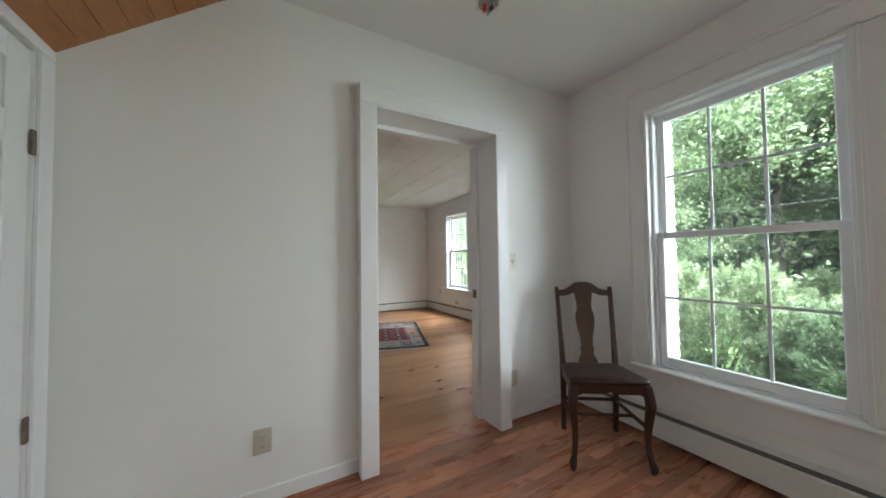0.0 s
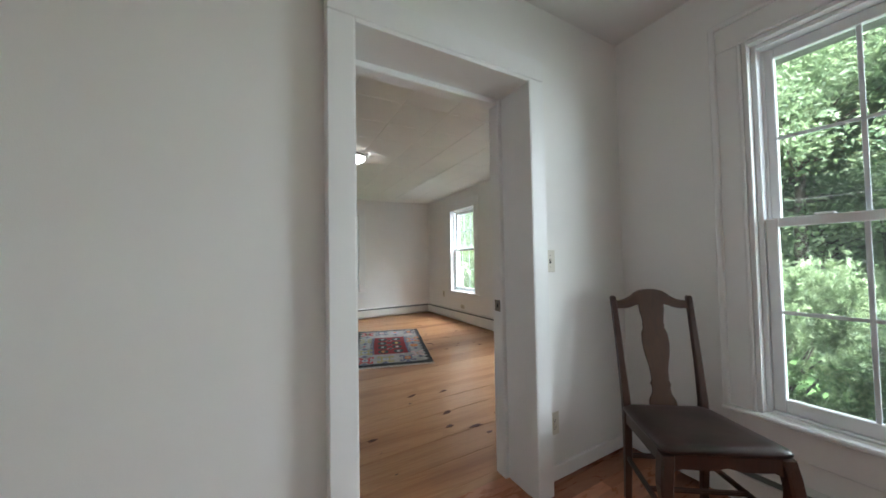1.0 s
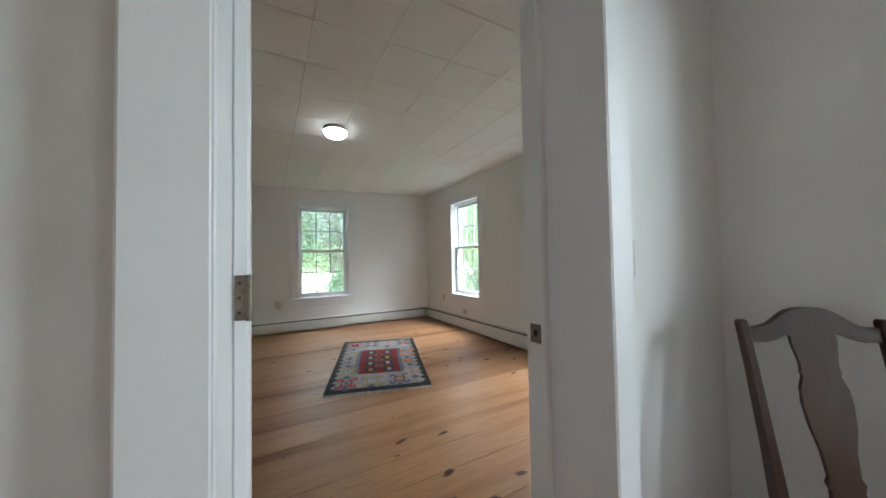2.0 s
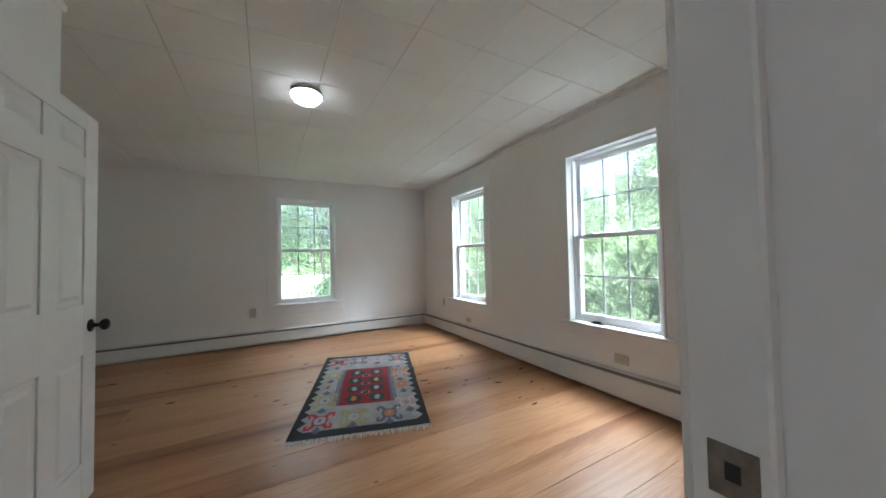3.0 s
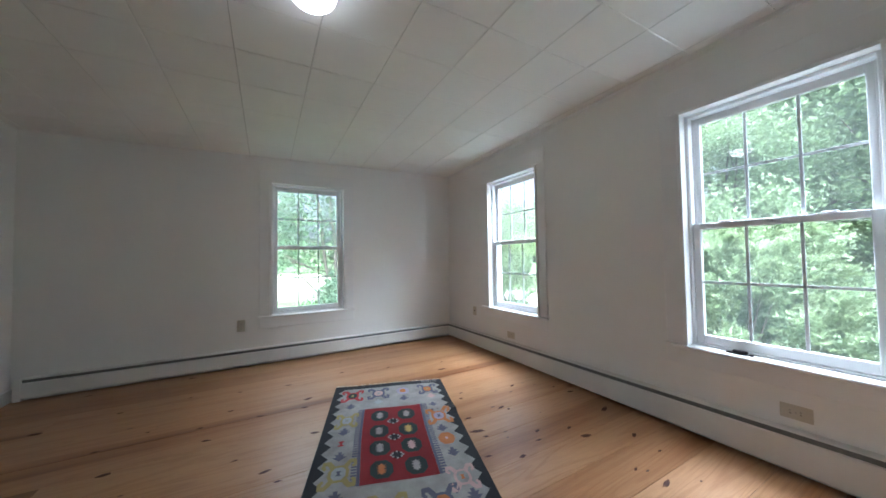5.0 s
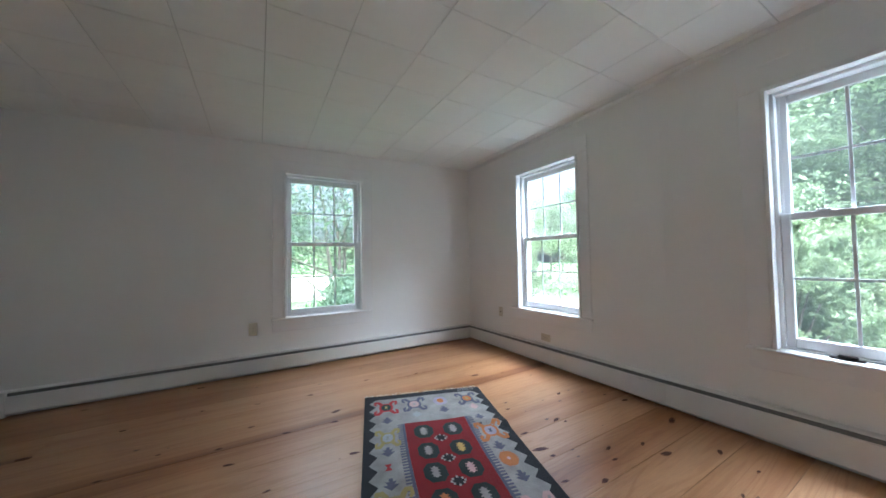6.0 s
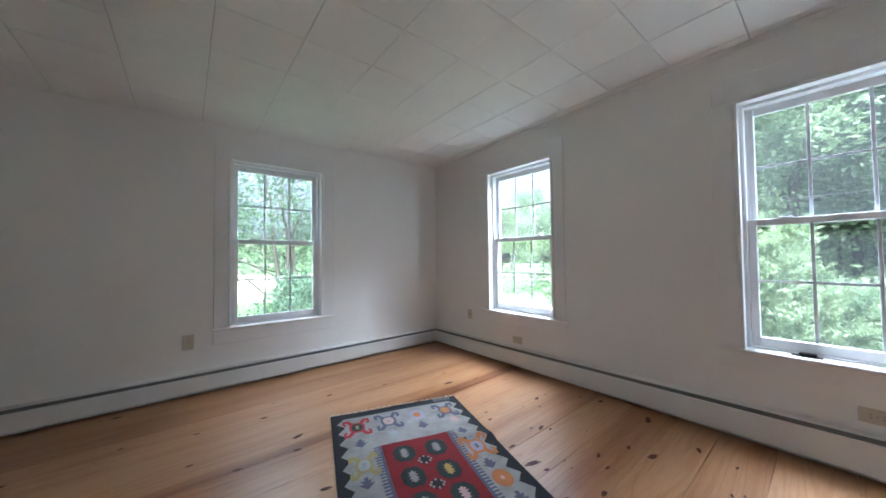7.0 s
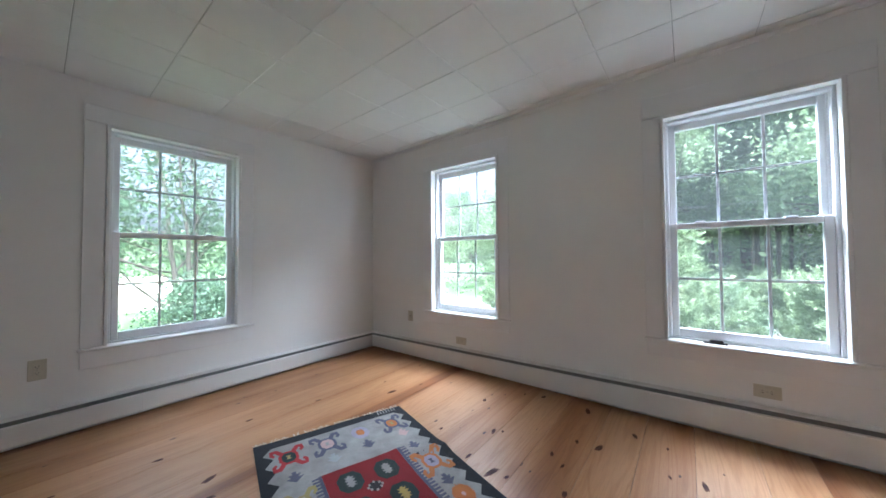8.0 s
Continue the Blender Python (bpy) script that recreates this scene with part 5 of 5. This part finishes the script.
def yew(name, seed, height, radius, sprays, material, label):
    """A feathery shrub: stems that fan up and out, each a frond of short needles."""
    g = np.random.default_rng(seed)
    s = thing(name, (0, 0, 0), label, "shrub", "garden shrubs")
    bm = bmesh.new()
    rr = random.Random(seed)
    for k in range(14):
        a = rr.uniform(0, 2 * math.pi)
        q = rr.uniform(0.3, 0.8) * radius
        tube([(0.05 * math.cos(a), 0.05 * math.sin(a), -0.05), (q * 0.5 * math.cos(a), q * 0.5 * math.sin(a), height * 0.35), (q * math.cos(a), q * math.sin(a), height * rr.uniform(0.55, 0.8))], [0.02, 0.013, 0.005], 5, bm)
    part("stems", bm, M_BARK, s)
    plumes = 120                                  # the sprays gather into plumes, with darker gaps between
    pa = g.uniform(0, 2 * np.pi, plumes)
    ph = g.uniform(0.0, 1.0, plumes) ** 0.75
    prof = np.sqrt(np.clip(1 - ((ph - 0.30) / 0.74) ** 2, 0.04, 1))
    prad = radius * prof * g.uniform(0.45, 0.85, plumes) * (1 + 0.22 * np.sin(3 * pa + seed))
    pbase = np.stack([prad * np.cos(pa), prad * np.sin(pa), ph * height * 0.78], 1)
    pdir = np.stack([np.cos(pa), np.sin(pa), g.uniform(0.2, 1.0, plumes) + 1.6 * ph], 1) + g.normal(size=(plumes, 3)) * 0.2
    pdir /= np.linalg.norm(pdir, axis=1)[:, None]
    own = g.integers(0, plumes, sprays)
    along = g.uniform(0, 1, sprays)
    h = ph[own]
    basep = pbase[own] + pdir[own] * (along * (0.42 + 0.26 * h))[:, None] + g.normal(size=(sprays, 3)) * (0.075 * (1.08 - along))[:, None]
    outd = pdir[own] + g.normal(size=(sprays, 3)) * 0.42
    outd /= np.linalg.norm(outd, axis=1)[:, None]
    flen = g.uniform(0.09, 0.24, sprays)
    V, F = [], []
    pairs = 9
    sidev = np.cross(outd, g.normal(size=(sprays, 3)))
    sidev /= np.linalg.norm(sidev, axis=1)[:, None]
    for k in range(pairs):
        f = (k + 0.5) / pairs
        droop = np.array((0, 0, -0.10)) * f * f
        c = basep + outd * flen[:, None] * f + droop * flen[:, None]
        ln_ = (0.022 + 0.022 * np.sin(np.pi * f)) * g.uniform(0.7, 1.3, (sprays, 1))
        for sg in (-1, 1):
            tip = c + (sidev * sg * 0.9 + outd * 0.75) * ln_ + g.normal(size=(sprays, 3)) * 0.004
            wd = outd * 0.0075 + g.normal(size=(sprays, 3)) * 0.004
            b0 = sum(len(x) for x in V)
            V.append(np.stack([c - wd, c + wd, tip], 1).reshape(-1, 3))
            F.append(b0 + np.arange(3 * sprays).reshape(-1, 3))
    link_mesh("needles", cloud_mesh("needles", np.concatenate(V), np.concatenate(F), material), None, s, kind="stuff")
    return s


# shrubs along the house
y1 = yew("yew_shrub", 3, 1.75, 1.15, 8500, M_YEW, "feathery golden-green yew shrub beside the house")
y2 = yew("yew_shrub", 8, 1.45, 1.20, 8500, M_YEW_DEEP, "dense dark green yew shrub beside the house")
y3 = yew("yew_shrub", 14, 1.95, 1.05, 8500, M_YEW, "tall feathery yellow-green yew shrub")
stand(y1, 5.7, 3.0, 20, 0.85)
stand(y2, 5.5, 1.65, 70, 0.74)
stand(y3, 6.5, 5.5, 0)
for t, x, y, a, s in ((y1, 7.6, 2.3, 130, 0.62), (y2, 6.9, 0.4, 200, 0.75), (y3, 7.9, 6.4, 90, 0.95), (y1, 6.3, 6.6, 240, 0.85),
                      (y3, 8.8, 3.4, 150, 0.6), (y2, 8.0, -1.6, 33, 1.05), (y1, 9.3, 12.9, 300, 0.9), (y2, 7.4, 4.95, 10, 0.8)):
    copy_at(t, x, y, a, s)
for x, y, a, s in ((10.6, 4.3, 60, 0.6), (11.8, 2.2, 170, 0.66), (12.6, 5.6, 280, 0.62), (13.4, 0.2, 15, 0.6), (12.2, 7.6, 120, 0.55), (14.2, 3.4, 215, 0.7)):
    copy_at(y3, x, y, a, s)
# woods on the east side
t1 = tree("maple_tree", 5, 9.6, 3.3, 25000, 0.080, M_LEAF, "tall leafy maple at the edge of the woods", 0.36, 28, "woodland trees", girth=1.7)
t2 = tree("maple_tree", 9, 8.2, 3.0, 23000, 0.074, M_LEAF_PALE, "light green young tree at the edge of the woods", 0.22, 30, "woodland trees")
t3 = tree("forest_tree", 21, 11.0, 3.0, 23000, 0.078, M_LEAF_DEEP, "tall dark forest tree with a bare lower trunk", 0.34, 24, "woodland trees")
stand(t1, 17.0, 5.2, 0)
stand(t2, 15.6, 1.0, 40)
stand(t3, 20.5, 5.2, 0)
copy_at(t3, 18.5, 2.6, 30, 1.0)
copy_at(t1, 16.8, 9.0, 80, 0.95)
copy_at(t2, 15.0, 8.2, 10, 0.8)
for k in range(30):
    t = (t1, t2, t3, t3, t1)[k % 5]
    y = -15 + (k * 7.3) % 24.0 + random.uniform(-0.8, 0.8)
    copy_at(t, (16.5, 18.5, 21.0, 23.5, 26.0)[(k * 3) % 5] + random.uniform(-1, 1) + max(0.0, y - 4) * 0.5, y, random.uniform(0, 360), random.uniform(0.8, 1.12))
bm = bmesh.new()
for k in range(120):
    x, y = random.uniform(17, 34), random.uniform(-22, 11)
    h = random.uniform(5, 11)
    lx, ly = random.uniform(-0.4, 0.4), random.uniform(-0.4, 0.4)
    r = random.uniform(0.035, 0.13)
    tube([(x, y, -1.2), (x + lx * 0.4, y + ly * 0.4, h * 0.5), (x + lx, y + ly, h)], [r, r * 0.75, r * 0.3], 6, bm)
tagged(part("forest_trunks", bm, M_BARK), "many thin grey trunks deep in the woods", "trunks", kind="stuff")
g = np.random.default_rng(4)
nc = 520
c = np.stack([g.uniform(25, 40, nc), g.uniform(-34, 13, nc), g.uniform(-0.5, 11, nc)], 1)
v, f = leaf_cloud(c, [np.array((1.0, 1.1, 0.8))] * nc, [90] * nc, 0.22, 5)
tagged(link_mesh("far_woods", cloud_mesh("far_woods", v, f, M_LEAF_DEEP), None), "deep green woods behind the garden", "woods", kind="stuff")
nc = 470
c = np.stack([g.uniform(12, 22, nc), g.uniform(-14, 16, nc), g.uniform(-0.7, 0.5, nc)], 1)
c[150:, 0] += 4.0
c[150:, 2] = g.uniform(0.2, 3.9, nc - 150)
v, f = leaf_cloud(c, [np.array((0.6, 0.6, 0.3))] * nc, [110] * nc, 0.085, 6)
tagged(link_mesh("undergrowth", cloud_mesh("undergrowth", v, f, M_LEAF_PALE), None), "bright low undergrowth at the woods' edge", "undergrowth", kind="stuff")
for k in range(11):
    a = 0.30 + 0.08 * k
    r = (30.0, 36.0, 42.0, 48.0)[(k * 3) % 4]
    copy_at((t2, t2, t1)[k % 3], 2.0 + r * math.cos(a), 3.5 + r * math.sin(a), 47 * k, 0.82 + 0.05 * (k % 4))
# the tree beyond the lawn window and the far side of the field
t4 = tree("lilac_tree", 31, 6.4, 2.1, 13000, 0.050, M_LEAF_LAWN, "several-stemmed leafy tree on the lawn", 0.10, 14, "garden trees", 0.15, 3)
stand(t4, 3.1, 12.6, 0)
bush = thing("round_bush", (0, 0, 0), "round leafy bush at the foot of the tree", "shrub", "garden shrubs")
bm, tips = grow(40, 1.3, 0.6, 0.1, 12, 4)
part("stems", bm, M_BARK, bush)
tips = np.array([list(p) for p in tips])
v, f = leaf_cloud(tips, [np.array((0.15, 0.15, 0.13))] * len(tips), [70] * len(tips), 0.035, 41)
link_mesh("leaves", cloud_mesh("leaves", v, f, M_LEAF_LAWN), None, bush, kind="stuff")
stand(bush, 3.05, 11.5, 0)
copy_at(t4, 1.6, 19.0, 120, 0.8)
copy_at(t4, 8.2, 18.5, 200, 1.0)
copy_at(t2, 19.5, 20.0, 60, 0.75)
copy_at(t2, 23.0, 15.5, 100, 0.8)
copy_at(t1, 26.0, 22.0, 10, 0.75)
# Haze over the field is put into these trees' pale leaf colour.
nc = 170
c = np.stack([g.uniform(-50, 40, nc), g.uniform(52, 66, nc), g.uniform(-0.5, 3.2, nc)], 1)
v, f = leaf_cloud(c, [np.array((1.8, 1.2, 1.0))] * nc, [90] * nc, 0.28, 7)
tagged(link_mesh("far_trees", cloud_mesh("far_trees", v, f, M_LEAF_PALE), None), "distant trees across the field, paled with haze", "trees", kind="stuff")
PX, PY = 14.5, 11.15
pole = thing("utility_pole", (PX, PY, ground_z(PX, PY)), "pale weathered utility pole with cables", "pole")
part("shaft", lathe([(0.15, -0.3), (0.145, 2.0), (0.12, 5.6), (0.11, 5.7)], (PX, PY, ground_z(PX, PY)), 14), M_POLE, pole, smooth=True)
for z in (2.35, 3.1):
    part("cable", tube([(PX + 0.1, PY + k, z + 0.0010 * (k + 22) * (k - 18)) for k in (-22, -16, -10, -5, 0, 4, 9, 14, 18)], 0.010, 5), M_CABLE, pole)

# ---------------------------------------------------------------- floors
subfloor = box((LX, 2.99, -0.06), (WX, FY, -0.021))
pine = setting("floor", "wide knotty pine floorboards with a satin finish", "floor")
part("subfloor", subfloor, M_GAP, pine)
y = 2.992
rng = random.Random(7)
while y < FY - 0.01:
    w = min(rng.choice((0.225, 0.25, 0.275, 0.30)), FY - y)
    x0, x1 = (LX, WX) if y > SY else (DOOR[0], DOOR[1])
    if y < SY and y + w > SY:
        part("floorboard", box((DOOR[0] + 0.004, y, -0.02), (DOOR[1] - 0.004, SY, 0.0), 0.001), M_PINE, pine)
        w = 0.2
        y = SY
        x0, x1 = LX, WX
    cut = rng.uniform(x0 + 0.5, x0 + 1.1)
    for a, b in ((x0, cut), (cut, x1)) if rng.random() < 0.25 else ((x0, x1),):
        dz = rng.uniform(-0.0005, 0.0005)
        ob = part("floorboard", box((a - (a + b) / 2 + 0.0004, -w / 2 + 0.0008, -0.02), (b - (a + b) / 2 - 0.0004, w / 2 - 0.0008, dz), 0.0007), M_PINE, pine)
        ob.location = ((a + b) / 2, y + w / 2, 0.0)
    y += w
oak = setting("floor_entry", "narrow reddish oak strip floor with a soft gloss", "floor")
part("subfloor", box((AL, AB, -0.06), (AX, AY, -0.021)), M_GAP, oak)
part("subfloor", box((DOOR[0], AY, -0.06), (DOOR[1], 2.99, -0.021)), M_GAP, oak)
STRIP = 0.0571
cache = {}
rest = bmesh.new()
rows_a = int((AY - AB) / STRIP) + 1
for r in range(-3, rows_a):
    y = AY - (r + 1) * STRIP
    x0, x1 = (AL, AX) if r >= 0 else (DOOR[0] + 0.003, DOOR[1] - 0.003)
    if y < AB:
        break
    x = x0 - (rng.uniform(0, 0.7) if r >= 0 else 0.0)
    while x < x1 - 0.001:
        length = rng.choice((0.5, 0.7, 0.9, 1.15)) if r >= 0 else 0.9
        a, b = max(x, x0), min(x + length, x1)
        x += length
        if b - a < 0.01:
            continue
        if y < 0.9:
            box((a + 0.0004, y + 0.0004, -0.02), (b - 0.0004, y + STRIP - 0.0004, 0.0), 0.0, rest)
            continue
        key = round(b - a, 2)
        if key not in cache:
            bm = box((-(b - a) / 2 + 0.0002, -STRIP / 2 + 0.00015, -0.02), ((b - a) / 2 - 0.0002, STRIP / 2 - 0.00015, 0.0), 0.0004)
            me = bpy.data.meshes.new("oak_strip")
            bm.to_mesh(me)
            bm.free()
            me.materials.append(M_OAK)
            cache[key] = me
        ob = link_mesh("oak_strip", cache[key], None, oak)
        ob.location = ((a + b) / 2, y + STRIP / 2, rng.uniform(-0.00015, 0.0))
part("oak_strips", rest, M_OAK, oak, kind="stuff")
# the plainer knots of the pine boards, hard and a hair proud of the worn wood
KNOTS = [(1.81, 4.16), (2.04, 3.38), (1.33, 3.68), (2.09, 4.11), (1.93, 3.76), (1.85, 3.58), (2.01, 3.49), (2.26, 3.56), (2.13, 7.17), (2.59, 7.07), (1.64, 7.1), (1.76, 6.69), (1.72, 6.54),
         (1.74, 6.11), (1.51, 5.71), (2.72, 5.74), (2.68, 5.57), (2.69, 5.49), (2.58, 5.32), (3.03, 5.75), (3.06, 5.7), (3.02, 5.37), (3.23, 5.29),
         (3.24, 5.17), (2.95, 5.29), (2.75, 5.22), (3.38, 6.02), (3.67, 5.81), (3.71, 5.67), (3.67, 5.33), (3.16, 6.93), (3.05, 6.72), (3.31, 6.63),
         (2.85, 6.04), (0.82, 7.8), (0.11, 7.76), (1.26, 7.15), (0.9, 7.24), (0.48, 7.18), (0.09, 7.07), (0.55, 6.57), (0.76, 6.7), (1.22, 6.77),
         (1.42, 6.56), (1.06, 6.58), (1.12, 6.37), (0.69, 6.25), (1.45, 5.83), (1.3, 6.03), (3.51, 5.02), (3.47, 4.85), (3.19, 4.83), (3.21, 4.69)]
bm = bmesh.new()
rings = []
for reach, z in ((1.0, -0.0004), (0.97, 0.0006), (0.66, 0.0009), (0.60, 0.0009)):
    rings.append([bm.verts.new((reach * (1 + 0.16 * math.sin(3 * a + 1) + 0.10 * math.sin(5 * a)) * math.cos(a), reach * (1 + 0.14 * math.sin(2 * a + 0.5)) * math.sin(a) * 0.62, z))
                  for a in [2 * math.pi * q / 14 for q in range(14)]])
for p, q in zip(rings, rings[1:]):
    for k in range(14):
        bm.faces.new((p[k], p[(k + 1) % 14], q[(k + 1) % 14], q[k]))
bm.faces.new(rings[-1]).material_index = 1
for f in bm.faces:
    if f.calc_center_median().length < 0.58:
        f.material_index = 1
bmesh.ops.recalc_face_normals(bm, faces=bm.faces)
knot_mesh = bpy.data.meshes.new("knot")
bm.to_mesh(knot_mesh)
bm.free()
knot_mesh.materials.append(M_KNOT_RIM)
knot_mesh.materials.append(M_KNOT)
for x, y in KNOTS:
    ob = link_mesh("knot", knot_mesh, None, pine)
    r = rng.choice((0.011, 0.013, 0.016, 0.020, 0.027)) if y > 4.3 else rng.uniform(0.020, 0.032)
    ob.location, ob.rotation_euler.z, ob.scale = (x, y, 0.0002), rng.uniform(-0.35, 0.35) + rng.choice((0, math.pi)), (r * rng.uniform(1.1, 1.9), r, 1.0)
